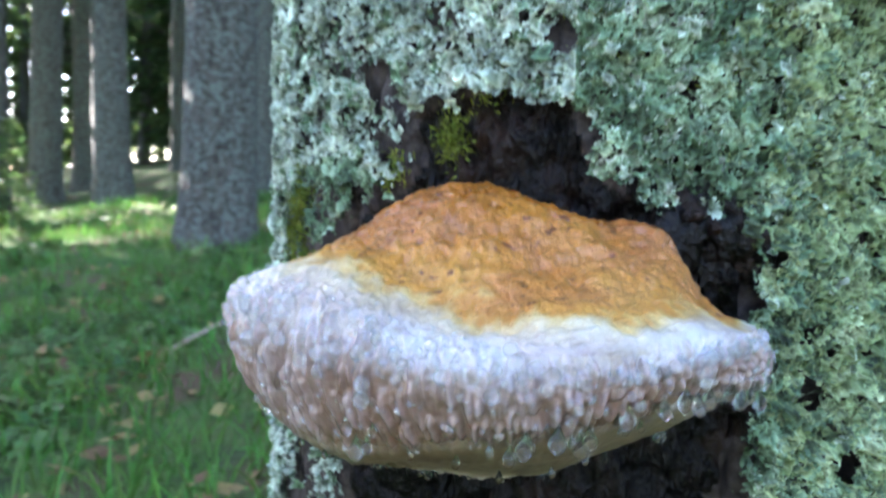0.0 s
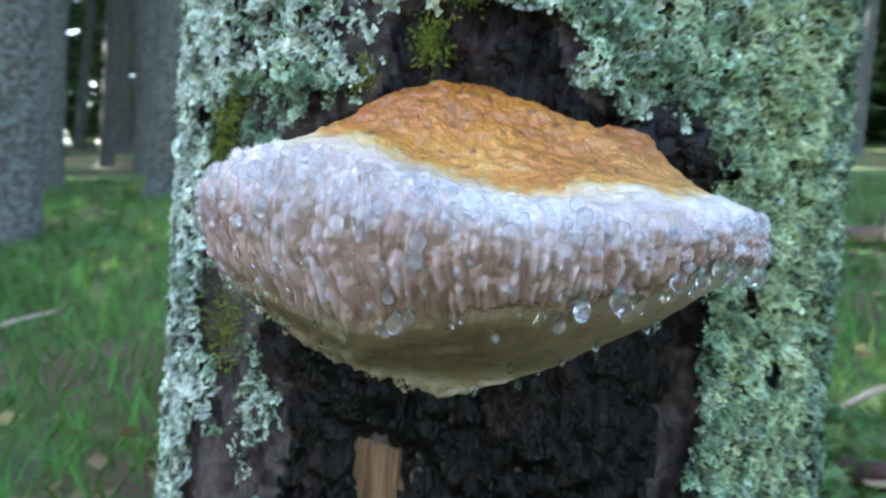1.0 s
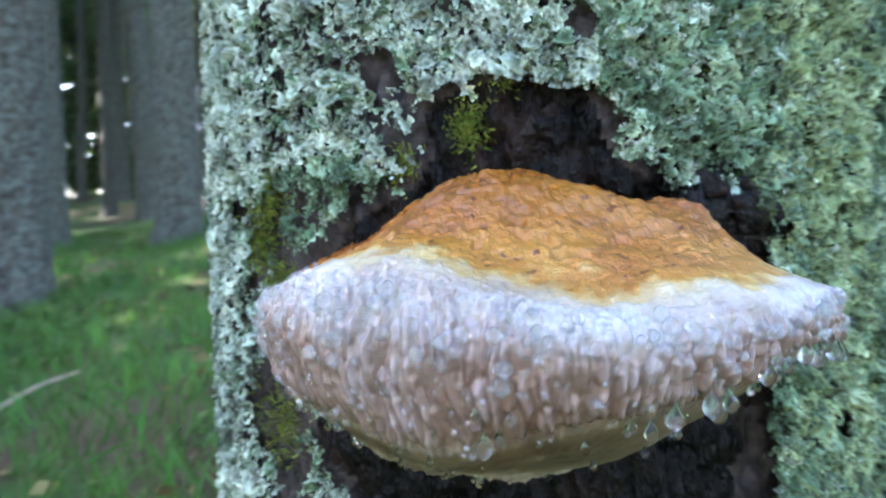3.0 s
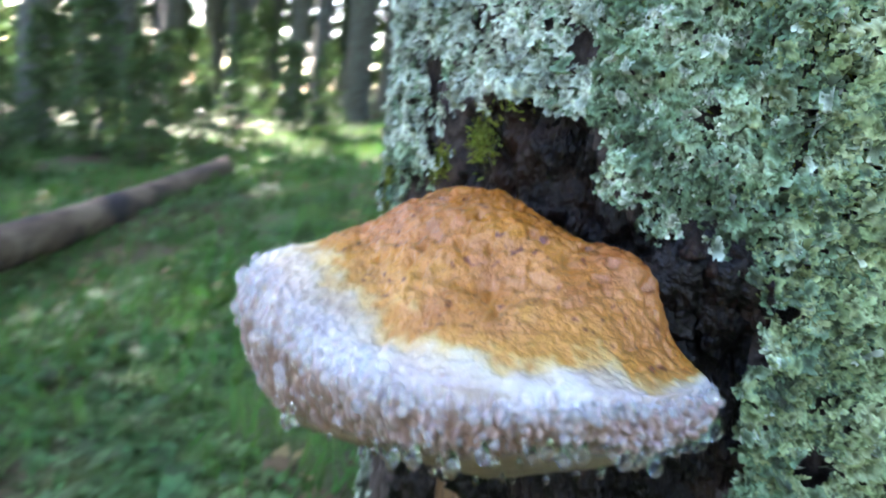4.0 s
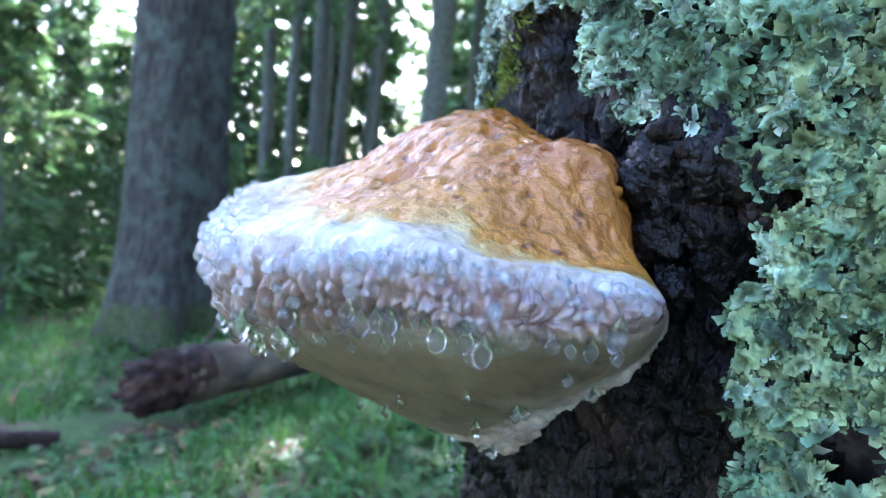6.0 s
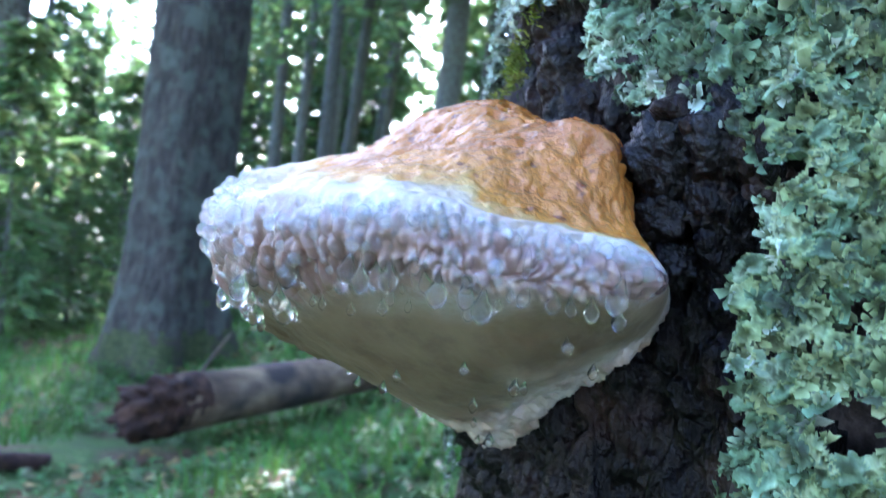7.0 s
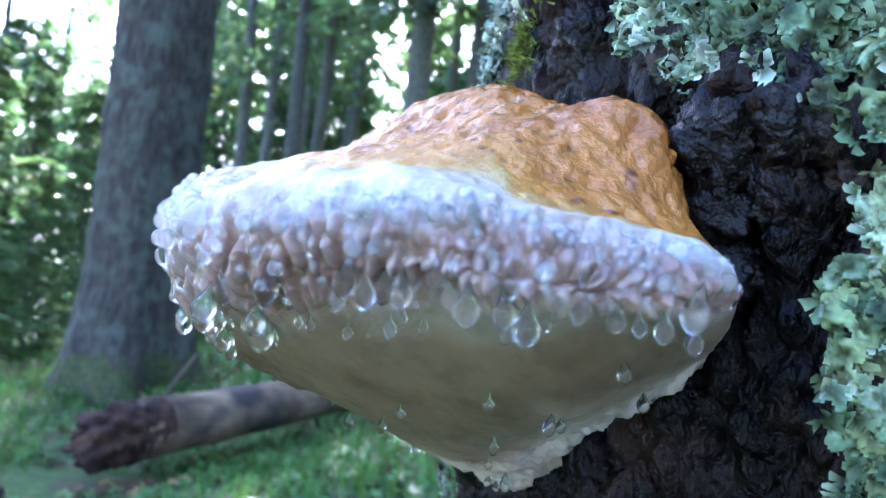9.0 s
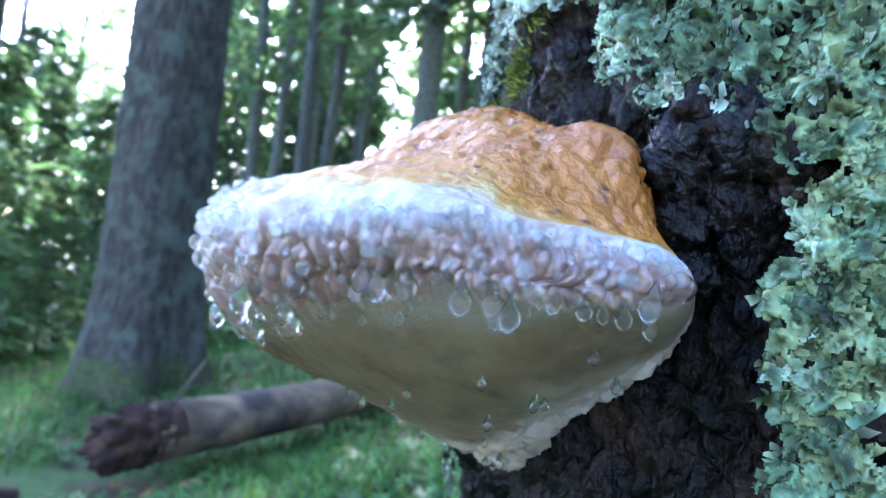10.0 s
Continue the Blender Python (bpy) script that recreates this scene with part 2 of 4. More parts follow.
def ground_z(x, y):
    """The forest floor: a gentle slope with a dip by the log."""
    z = 0.31 + 0.092 * x + 0.119 * y - 0.12 * np.exp(-((x + 2.9) ** 2 + (y - 0.8) ** 2) / 1.2)
    z = z + 0.05 * np.sin(1.7 * x + 0.4) * np.cos(1.3 * y + 1.0) + 0.02 * np.sin(4.1 * x + 2.0 * y)
    far = np.hypot(x, y)
    return np.where(far > 30, z * 30 / np.maximum(far, 30), z)


def build_ground():
    r = np.concatenate([np.linspace(0, 8, 70), 8 + (np.linspace(0, 1, 40)[1:] ** 2.2) * 290])
    a = np.linspace(0, 2 * np.pi, 120, endpoint=False)
    R, A = np.meshgrid(r, a, indexing="ij")
    x, y = R * np.cos(A), R * np.sin(A)
    z = ground_z(x, y)
    v = np.stack([x, y, z], -1).reshape(-1, 3)
    near = np.hypot(v[:, 0], v[:, 1]) < 9
    v[near, 2] += 0.035 * noise_field(v[near] * [1, 1, 0], 2.2, 5.0, 3)
    na = len(a)
    f = []
    for i in range(len(r) - 1):
        for j in range(na):
            k = (j + 1) % na
            f.append((i * na + j, (i + 1) * na + j, (i + 1) * na + k, i * na + k))
    ob = mesh_object("ground", v, f, M_GROUND)
    tagged(ob, "mossy forest floor with brown needle litter", "ground", kind="structure")


build_ground()


def mesh_fast(name, verts, faces, mats, parent=None, face_mats=None, fields=None):
    """A smooth mesh of many equal-sided faces, from arrays."""
    verts = np.asarray(verts, np.float32).reshape(-1, 3)
    faces = np.asarray(faces, np.int32)
    n, k = faces.shape
    me = bpy.data.meshes.new(name)
    me.vertices.add(len(verts))
    me.vertices.foreach_set("co", verts.ravel())
    me.loops.add(n * k)
    me.loops.foreach_set("vertex_index", faces.ravel())
    me.polygons.add(n)
    me.polygons.foreach_set("loop_start", np.arange(n, dtype=np.int32) * k)
    me.polygons.foreach_set("use_smooth", np.ones(n, bool))
    for m in mats:
        me.materials.append(m)
    if face_mats is not None:
        me.polygons.foreach_set("material_index", np.asarray(face_mats, np.int32))
    for key, values in (fields or {}).items():
        me.attributes.new(key, "FLOAT", "POINT").data.foreach_set("value", np.asarray(values, np.float32))
    me.update(calc_edges=True)
    me.validate()
    ob = new(name, me)
    if parent:
        ob.parent = parent
    return ob


# ---- the tree that bears the bracket ----
CRUST_Z = (0.70, 0.80, 0.85, 0.88, 0.905, 0.92, 0.935, 0.95, 0.97, 0.98, 0.985, 0.991, 0.997, 1.01, 1.02, 1.028, 1.034)
CRUST_LEFT = (-0.10, -0.10, -0.10, -0.10, -0.108, -0.114, -0.118, -0.12, -0.112, -0.1, -0.092, -0.08, -0.073, -0.067, -0.067, -0.066, -0.05)
CRUST_RIGHT = (0.052, 0.053, 0.056, 0.06, 0.065, 0.069, 0.071, 0.068, 0.067, 0.064, 0.056, 0.041, 0.026, 0.010, 0.005, 0.003, -0.012)


def crust(x, z, wobble=0.0):
    """How deep a place on the trunk's front lies in the bare black crust round the bracket, in metres (negative: outside)."""
    left, right = np.interp(z, CRUST_Z, CRUST_LEFT), np.interp(z, CRUST_Z, CRUST_RIGHT)
    return np.minimum(np.minimum(x - left, right - x), 1.2 * (1.036 - z)) + wobble


def trunk_point(theta, z, lift=0.0):
    """A place on the bark; theta in radians from the side that faces -y, towards +x."""
    r = TR + lift + 0.02 * np.maximum(0, 0.86 - z) * np.maximum(0, np.sin(theta)) * 3
    return np.stack([TX + r * np.sin(theta), TY - r * np.cos(theta), z + 0 * theta], -1)


LUMPS = ((0.046, 0.992, 0.015, 0.010), (0.062, 0.985, 0.012, 0.011), (0.052, 0.97, 0.009, 0.009), (0.03, 1.006, 0.006, 0.01), (0.058, 0.945, 0.004, 0.008),
         (-0.012, 1.02, 0.004, 0.012), (-0.05, 0.885, 0.005, 0.016), (0.02, 0.87, 0.005, 0.018), (-0.09, 0.9, 0.005, 0.015), (0.07, 0.92, 0.004, 0.01))


def build_host_tree():
    tree = new("spruce_tree")
    tagged(tree, "lichen-covered spruce trunk with wet black bark round a bracket fungus", "tree")
    nt, nz = 360, 300
    th = np.linspace(radians(-118), radians(118), nt)
    z = np.linspace(0.68, 1.22, nz)
    T, Z = np.meshgrid(th, z, indexing="ij")
    p = trunk_point(T, Z).reshape(-1, 3)
    x = p[:, 0]
    s = np.stack([T.ravel() * TR, 0 * x, Z.ravel()], -1)
    n1 = noise_field(s * [1, 1, 0.55], 38, 3.0, 3)
    n2 = noise_field(s * [1, 1, 0.6], 150, 9.0, 3)
    crack = noise_field(s * [1, 1, 0.33], 55, 21.0, 2)
    h = 0.0026 * n1 + 0.0011 * n2 - 0.0045 * np.maximum(0, 1 - np.abs(crack) * 7)
    cr = crust(x, Z.ravel(), 0.008 * n1)
    inside = np.clip(cr / 0.01, 0, 1)
    h += inside * (0.0046 * noise_field(s * [1, 1, 0.6], 85, 40.0, 4) - 0.0025 * np.maximum(0, 1 - np.abs(noise_field(s * [1, 1, 0.7], 120, 70.0, 2)) * 5) - 0.002 - 0.0045 * np.maximum(0, 1 - np.abs(noise_field(s * [1, 1, 0.22], 75, 90.0, 3)) * 6))
    for lx, lz, height, size in LUMPS:
        d = ((x - lx) ** 2 + (Z.ravel() - lz) ** 2) / size ** 2
        h += height * np.exp(-d) * (1 + n2)
        cr = np.maximum(cr, 0.03 * (np.exp(-d) - 0.12))
    # the torn slot under the bracket
    slot = np.exp(-(((x + 0.06) / 0.014) ** 2)) * np.clip((0.872 - Z.ravel()) / 0.012, 0, 1)
    h -= 0.016 * slot
    p += np.stack([np.sin(T.ravel()), -np.cos(T.ravel()), 0 * x], -1) * h[:, None]
    f = grid_faces(nt, nz)[:, ::-1]
    fm = (cr[f].mean(1) > 0.004).astype(int)
    mesh_fast("bark", p, f, [M_BARK, M_CRUST], tree, fm)
    zz = np.concatenate([np.linspace(0.15, 1.3, 12), np.linspace(1.6, 15, 14)])
    rr = np.where(zz < 1.3, TR - 0.012 + 0.25 * np.maximum(0, 0.5 - zz), (TR - 0.012) * (1 - (zz - 1.3) / 16))
    v, fc = tube(np.stack([TX + 0 * zz, TY + 0 * zz, zz], -1), rr, 28, 0.02, seed=4)
    part("trunk", v, fc, M_BARK, tree)
    v, fc = crown(np.random.default_rng(9), 5.2, 15, 2.3, 16, 8, 9, 0.42)
    mesh_fast("crown", v + [TX, TY, 0], fc, [M_NEEDLES], tree)
    # lumpy black burrs beside the bracket
    for bx, bz, r, seed in ((0.037, 0.985, 0.012, 1), (0.053, 0.988, 0.0125, 2), (0.036, 0.969, 0.0085, 3), (0.049, 0.974, 0.008, 4), (0.044, 0.997, 0.008, 5), (0.062, 0.978, 0.008, 6), (0.041, 0.956, 0.006, 7)):
        ng, nh = 44, 26
        A, B = np.meshgrid(np.linspace(0, 2 * np.pi, ng, endpoint=False), np.linspace(0, np.pi, nh), indexing="ij")
        d = np.stack([np.sin(B) * np.cos(A), np.sin(B) * np.sin(A), np.cos(B)], -1).reshape(-1, 3)
        k = noise_field(d, 1.6, seed * 7.0, 3)
        d = d * (1 + 0.3 * k + 0.16 * noise_field(d, 4.5, seed * 3.0, 3) - 0.2 * np.maximum(0, 1 - np.abs(k) * 6))[:, None] * r
        base = trunk_point(np.arcsin((bx - TX) / TR), np.array(bz), 0.25 * r)
        mesh_fast("burr", d * [1, 0.85, 1.05] + base, grid_faces(ng, nh, True), [M_BURR], tree)["label"] = "shiny black burr"
    # torn pale wood in the slot
    us, ws = np.linspace(-0.014, 0.012, 24), np.linspace(0.70, 0.868, 60)
    U, W = np.meshgrid(us, ws, indexing="ij")
    xx = -0.06 + U * np.clip((0.885 - W) / 0.03, 0.25, 1)
    q = trunk_point(np.arcsin((xx - TX) / TR), W, -0.0125).reshape(-1, 3)
    fib = noise_field(q * [1, 1, 0.06], 420, 2.0, 2)
    q[:, 1] -= 0.0022 * fib - 0.004 * ((W.ravel() - 0.86) > 0)
    mesh_fast("exposed_wood", q, grid_faces(24, 60), [M_WOOD], tree)["label"] = "torn pale brown wood"
    return tree



# ---- the bracket fungus ----
BRACKET = dict(
    x3=(-0.1144, -0.1182, -0.0995, -0.0707, -0.0349, 0.0056, 0.0364, 0.0529, 0.0603),
    y3=(0.2966, 0.2487, 0.2077, 0.1903, 0.1765, 0.1772, 0.1925, 0.2140, 0.2514),
    z3=(0.9614, 0.9616, 0.9671, 0.9666, 0.9593, 0.9588, 0.9629, 0.9614, 0.9581),
    x0=(-0.1202, -0.1006, -0.0812, -0.0650, -0.0517, -0.0300, -0.0005, 0.0131, 0.0216),
    z0=(0.9634, 0.9740, 0.9810, 0.9922, 0.9993, 0.9939, 0.9877, 0.9849, 0.9611),
    f2=(0.6696, 0.5396, 0.7148, 0.7590, 0.7363, 0.8631, 0.8148, 0.8828, 0.8265),
    d2=(-0.0013, -0.0031, 0.0030, 0.0044, -0.0014, 0.0049, 0.0021, -0.0016, 0.0019),
    d1=(-0.0017, -0.0002, -0.0034, 0.0062, 0.0133, 0.0128, 0.0066, 0.0035, 0.0025),
    i4=(0.0139, 0.0084, 0.0083, 0.0078, 0.0123, 0.0117, 0.0091, -0.0009, -0.0015),
    h4=(0.0182, 0.0310, 0.0374, 0.0440, 0.0306, 0.0237, 0.0201, 0.0153, 0.0113),
    b4=(0.0047, 0.0047, 0.0061, 0.0074, 0.0071, 0.0070, 0.0055, 0.0027, 0.0036),
    x6=(-0.1187, -0.1090, -0.0895, -0.0641, -0.0380, -0.0161, 0.0035, 0.0244, 0.0412),
    z6=(0.9354, 0.9101, 0.9067, 0.8964, 0.8851, 0.8935, 0.9121, 0.9268, 0.9449),
    d5=(0.0005, 0.0062, -0.0039, -0.0051, -0.0012, -0.0061, -0.0098, -0.0060, -0.0021),
    f1=(0.4956, 0.4801, 0.4700, 0.4755, 0.4532, 0.2845, 0.3576, 0.3978, 0.6338),
)


def seat_y(x):
    return 0.446 - np.sqrt(np.maximum(0.178 ** 2 - (x - 0.008) ** 2, 1e-4)) + 0.006


def bracket_section(u):
    """Eight stations from the upper seat over the rim to the lower seat, at each u from one corner (0) to the other (1)."""
    g = {k: cubic(v, u) for k, v in BRACKET.items()}
    p0 = np.stack([g["x0"], seat_y(g["x0"]), g["z0"]], -1)
    p3 = np.stack([g["x3"], g["y3"], g["z3"]], -1)
    p2 = p0 + (p3 - p0) * g["f2"][:, None]
    p2[:, 2] += g["d2"]
    p1 = p0 + (p3 - p0) * (g["f1"] * g["f2"])[:, None]
    p1[:, 2] += g["d1"] + 0.5 * g["d2"]
    inw = np.stack([-0.02 - p3[:, 0], 0.27 - p3[:, 1], 0 * u], -1)
    inw /= np.linalg.norm(inw, axis=1)[:, None]
    p4 = p3 + inw * g["i4"][:, None]
    p4[:, 2] -= g["h4"]
    p6 = np.stack([g["x6"], seat_y(g["x6"]), g["z6"]], -1)
    p5 = 0.5 * (p4 + p6)
    p5[:, 2] += g["d5"]
    pm = 0.5 * (p3 + p4) - inw * g["b4"][:, None]
    c = np.stack([p0, p1, p2, p3, pm, p4, p5, p6], 1)
    # both corners close to a rounded end against the trunk
    k = np.clip(1 - np.minimum(u, 1 - u) / 0.05, 0, 1)
    k = 1 - np.sqrt(np.clip(1 - k ** 2, 0, 1))
    end = 0.5 * (p3 + p4) + inw * 0.012
    end[:, 1] += 0.008
    return c + (end[:, None] - c) * k[:, None, None]


def bracket_surface(u, v):
    c = bracket_section(u)
    q = np.clip(v * 7, 0, 7 - 1e-9)
    i = q.astype(int)
    f = (q - i)[None, :, None]
    e = np.concatenate([2 * c[:, :1] - c[:, 1:2], c, 2 * c[:, -1:] - c[:, -2:-1]], 1)
    a, b, cc, d = e[:, i], e[:, i + 1], e[:, i + 2], e[:, i + 3]
    return b + 0.5 * f * (cc - a + f * (2 * a - 5 * b + 4 * cc - d + f * (3 * (b - cc) + d - a)))


def surface_normals(s):
    n = np.cross(np.gradient(s, axis=0), np.gradient(s, axis=1))
    n /= np.linalg.norm(n, axis=2)[..., None] + 1e-12
    mid = n[n.shape[0] // 2, n.shape[1] // 2]
    return n if mid[1] < 0 else -n


def skin_material():
    """The bracket's skin: orange crust, cream band, lilac margin, dull pores, by the zone across it."""
    m = material("bracket_skin", [(0.66, 0.61, 0.58), (0.93, 0.91, 0.9), (1, 1, 1)], 110, 0.35, 0.85, 480, bump_depth=0.0016)
    n, l = m.node_tree.nodes, m.node_tree.links
    b = n["Principled BSDF"]
    grain = b.inputs["Base Color"].links[0].from_socket
    at = n.new("ShaderNodeAttribute")
    at.attribute_name = "zone"
    sc = n.new("ShaderNodeMath")
    sc.operation = "DIVIDE"
    sc.inputs[1].default_value = 7.0
    l.new(at.outputs["Fac"], sc.inputs[0])

    def ramp(stops):
        r = n.new("ShaderNodeValToRGB")
        e = r.color_ramp.elements
        while len(e) < len(stops):
            e.new(0.5)
        for i, (p, c) in enumerate(stops):
            e[i].position, e[i].color = p / 7, (*c, 1)
        l.new(sc.outputs[0], r.inputs["Fac"])
        return r.outputs["Color"]
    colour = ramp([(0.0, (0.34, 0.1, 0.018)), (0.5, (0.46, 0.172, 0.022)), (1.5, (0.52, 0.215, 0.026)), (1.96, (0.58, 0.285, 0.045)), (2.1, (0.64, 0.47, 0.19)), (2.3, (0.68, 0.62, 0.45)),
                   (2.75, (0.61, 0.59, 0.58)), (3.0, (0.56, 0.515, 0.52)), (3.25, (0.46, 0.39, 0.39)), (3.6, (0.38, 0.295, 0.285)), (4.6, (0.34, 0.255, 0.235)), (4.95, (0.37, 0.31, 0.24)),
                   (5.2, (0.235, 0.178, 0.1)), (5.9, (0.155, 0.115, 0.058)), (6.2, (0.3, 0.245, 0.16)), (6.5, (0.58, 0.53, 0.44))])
    tint = n.new("ShaderNodeTexNoise")
    tint.inputs["Scale"].default_value, tint.inputs["Detail"].default_value = 34.0, 4.0
    l.new(n["Texture Coordinate"].outputs["Object"], tint.inputs["Vector"])
    tr = n.new("ShaderNodeValToRGB")
    tr.color_ramp.elements[0].position, tr.color_ramp.elements[0].color = 0.36, (0.8, 0.69, 0.62, 1)
    tr.color_ramp.elements[1].position, tr.color_ramp.elements[1].color = 0.62, (1, 1, 1, 1)
    l.new(tint.outputs["Fac"], tr.inputs["Fac"])
    # Browner in the grooves between the rim's pillows, paler on their tops.
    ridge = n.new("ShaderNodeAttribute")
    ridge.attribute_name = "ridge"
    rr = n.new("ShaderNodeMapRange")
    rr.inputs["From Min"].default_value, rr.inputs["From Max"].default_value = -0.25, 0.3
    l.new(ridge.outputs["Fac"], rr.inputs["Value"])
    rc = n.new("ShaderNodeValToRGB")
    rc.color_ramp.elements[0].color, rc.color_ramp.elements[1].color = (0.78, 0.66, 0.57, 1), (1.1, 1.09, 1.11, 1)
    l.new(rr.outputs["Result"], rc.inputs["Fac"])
    groove_tint = n.new("ShaderNodeMix")
    groove_tint.data_type, groove_tint.blend_type = "RGBA", "MULTIPLY"
    l.new(ramp([(0.0, (0, 0, 0)), (3.0, (0, 0, 0)), (3.4, (1, 1, 1)), (4.8, (1, 1, 1)), (5.1, (0, 0, 0)), (7.0, (0, 0, 0))]), groove_tint.inputs["Factor"])
    l.new(colour, groove_tint.inputs["A"])
    l.new(rc.outputs["Color"], groove_tint.inputs["B"])
    # Pinkish patches put the wet cap's sky sheen into its colour.
    sheen_noise = n.new("ShaderNodeTexNoise")
    sheen_noise.inputs["Scale"].default_value, sheen_noise.inputs["Detail"].default_value = 24.0, 5.0
    l.new(n["Texture Coordinate"].outputs["Object"], sheen_noise.inputs["Vector"])
    br = n.new("ShaderNodeMapRange")
    br.inputs["From Min"].default_value, br.inputs["From Max"].default_value, br.inputs["To Max"].default_value = 0.46, 0.68, 0.3
    l.new(sheen_noise.outputs["Fac"], br.inputs["Value"])
    on_cap = n.new("ShaderNodeMath")
    on_cap.operation = "MULTIPLY"
    l.new(br.outputs["Result"], on_cap.inputs[0])
    l.new(ramp([(0.0, (1, 1, 1)), (1.8, (1, 1, 1)), (2.0, (0, 0, 0)), (7.0, (0, 0, 0))]), on_cap.inputs[1])
    sheen_pink = n.new("ShaderNodeMix")
    sheen_pink.data_type = "RGBA"
    sheen_pink.inputs["B"].default_value = (0.47, 0.2, 0.115, 1)
    l.new(on_cap.outputs[0], sheen_pink.inputs["Factor"])
    l.new(groove_tint.outputs["Result"], sheen_pink.inputs["A"])
    last = sheen_pink.outputs["Result"]
    for other in (grain, tr.outputs["Color"]):
        mx = n.new("ShaderNodeMix")
        mx.data_type, mx.blend_type = "RGBA", "MULTIPLY"
        mx.inputs["Factor"].default_value = 1.0
        l.new(last, mx.inputs["A"])
        l.new(other, mx.inputs["B"])
        last = mx.outputs["Result"]
    l.new(last, b.inputs["Base Color"])
    sp = n.new("ShaderNodeTexNoise")
    sp.inputs["Scale"].default_value, sp.inputs["Detail"].default_value = 210.0, 2.0
    l.new(n["Texture Coordinate"].outputs["Object"], sp.inputs["Vector"])
    sr = n.new("ShaderNodeValToRGB")
    sr.color_ramp.elements[0].position, sr.color_ramp.elements[0].color = 0.63, (1, 1, 1, 1)
    sr.color_ramp.elements[1].position, sr.color_ramp.elements[1].color = 0.7, (0.34, 0.22, 0.18, 1)
    l.new(sp.outputs["Fac"], sr.inputs["Fac"])
    mx = n.new("ShaderNodeMix")
    mx.data_type, mx.blend_type = "RGBA", "MULTIPLY"
    l.new(ramp([(0.0, (1, 1, 1)), (1.9, (1, 1, 1)), (2.05, (0, 0, 0)), (7.0, (0, 0, 0))]), mx.inputs["Factor"])
    l.new(last, mx.inputs["A"])
    l.new(sr.outputs["Color"], mx.inputs["B"])
    l.new(mx.outputs["Result"], b.inputs["Base Color"])
    grit = ramp([(0.0, (0.8,) * 3), (2.0, (0.8,) * 3), (2.2, (0.45,) * 3), (4.9, (0.4,) * 3), (5.2, (0.12,) * 3), (6.3, (0.15,) * 3), (6.6, (0.6,) * 3)])
    l.new(grit, n["Bump"].inputs["Strength"])
    rough = ramp([(0.0, (0.26,) * 3), (1.6, (0.28,) * 3), (2.1, (0.5,) * 3), (2.7, (0.5,) * 3), (3.0, (0.25,) * 3), (4.8, (0.25,) * 3), (5.2, (0.65,) * 3), (7.0, (0.7,) * 3)])
    l.new(rough, b.inputs["Roughness"])
    b.inputs["Subsurface Weight"].default_value = 0.12
    b.inputs["Subsurface Radius"].default_value = (0.004, 0.002, 0.0015)
    b.inputs["Subsurface Scale"].default_value = 1.0
    l.new(ramp([(0.0, (0.32,) * 3), (1.8, (0.24,) * 3), (2.3, (0.1,) * 3), (2.8, (0.4,) * 3), (3.1, (0.65,) * 3), (4.8, (0.65,) * 3), (5.2, (0.0,) * 3), (6.4, (0.0,) * 3), (6.7, (0.5,) * 3)]), b.inputs["Coat Weight"])
    b.inputs["Coat Roughness"].default_value = 0.1
    return m


M_SKIN = skin_material()


def bead_mesh(name, kind, sides=14, rings=12):
    """A drop of water: round bead, or pendant with a drawn-out neck (hangs from the origin along -z)."""
    a = np.linspace(0, 2 * np.pi, sides, endpoint=False)
    vs, k = [], np.linspace(0, np.pi, rings)
    for t in k[1:-1]:
        r, h = math.sin(t), math.cos(t)
        if kind == "pendant":
            r *= 0.2 + 0.8 * min(1.0, (1 - h) / 1.25) ** 1.3
            h = h * 1.65 - 0.4
        if kind == "streak":
            r *= 0.42 + 0.2 * (1 - h)
            h *= 2.0
        vs += [(r * math.cos(x), r * math.sin(x), h) for x in a]
    top, low = (1, -1) if kind == "bead" else ((1.3, -2.1) if kind == "pendant" else (2, -2))
    vs += [(0, 0, top), (0, 0, low)]
    f = [(i * sides + j, (i + 1) * sides + j, (i + 1) * sides + (j + 1) % sides, i * sides + (j + 1) % sides) for i in range(rings - 3) for j in range(sides)]
    n = len(vs)
    f += [(n - 2, j, (j + 1) % sides) for j in range(sides)] + [(n - 1, (rings - 3) * sides + (j + 1) % sides, (rings - 3) * sides + j) for j in range(sides)]
    me = bpy.data.meshes.new(name)
    me.from_pydata(vs, [], f)
    me.materials.append(M_BEAD if kind == "bead" else M_WATER)
    me.polygons.foreach_set("use_smooth", [True] * len(me.polygons))
    me.update()
    return me


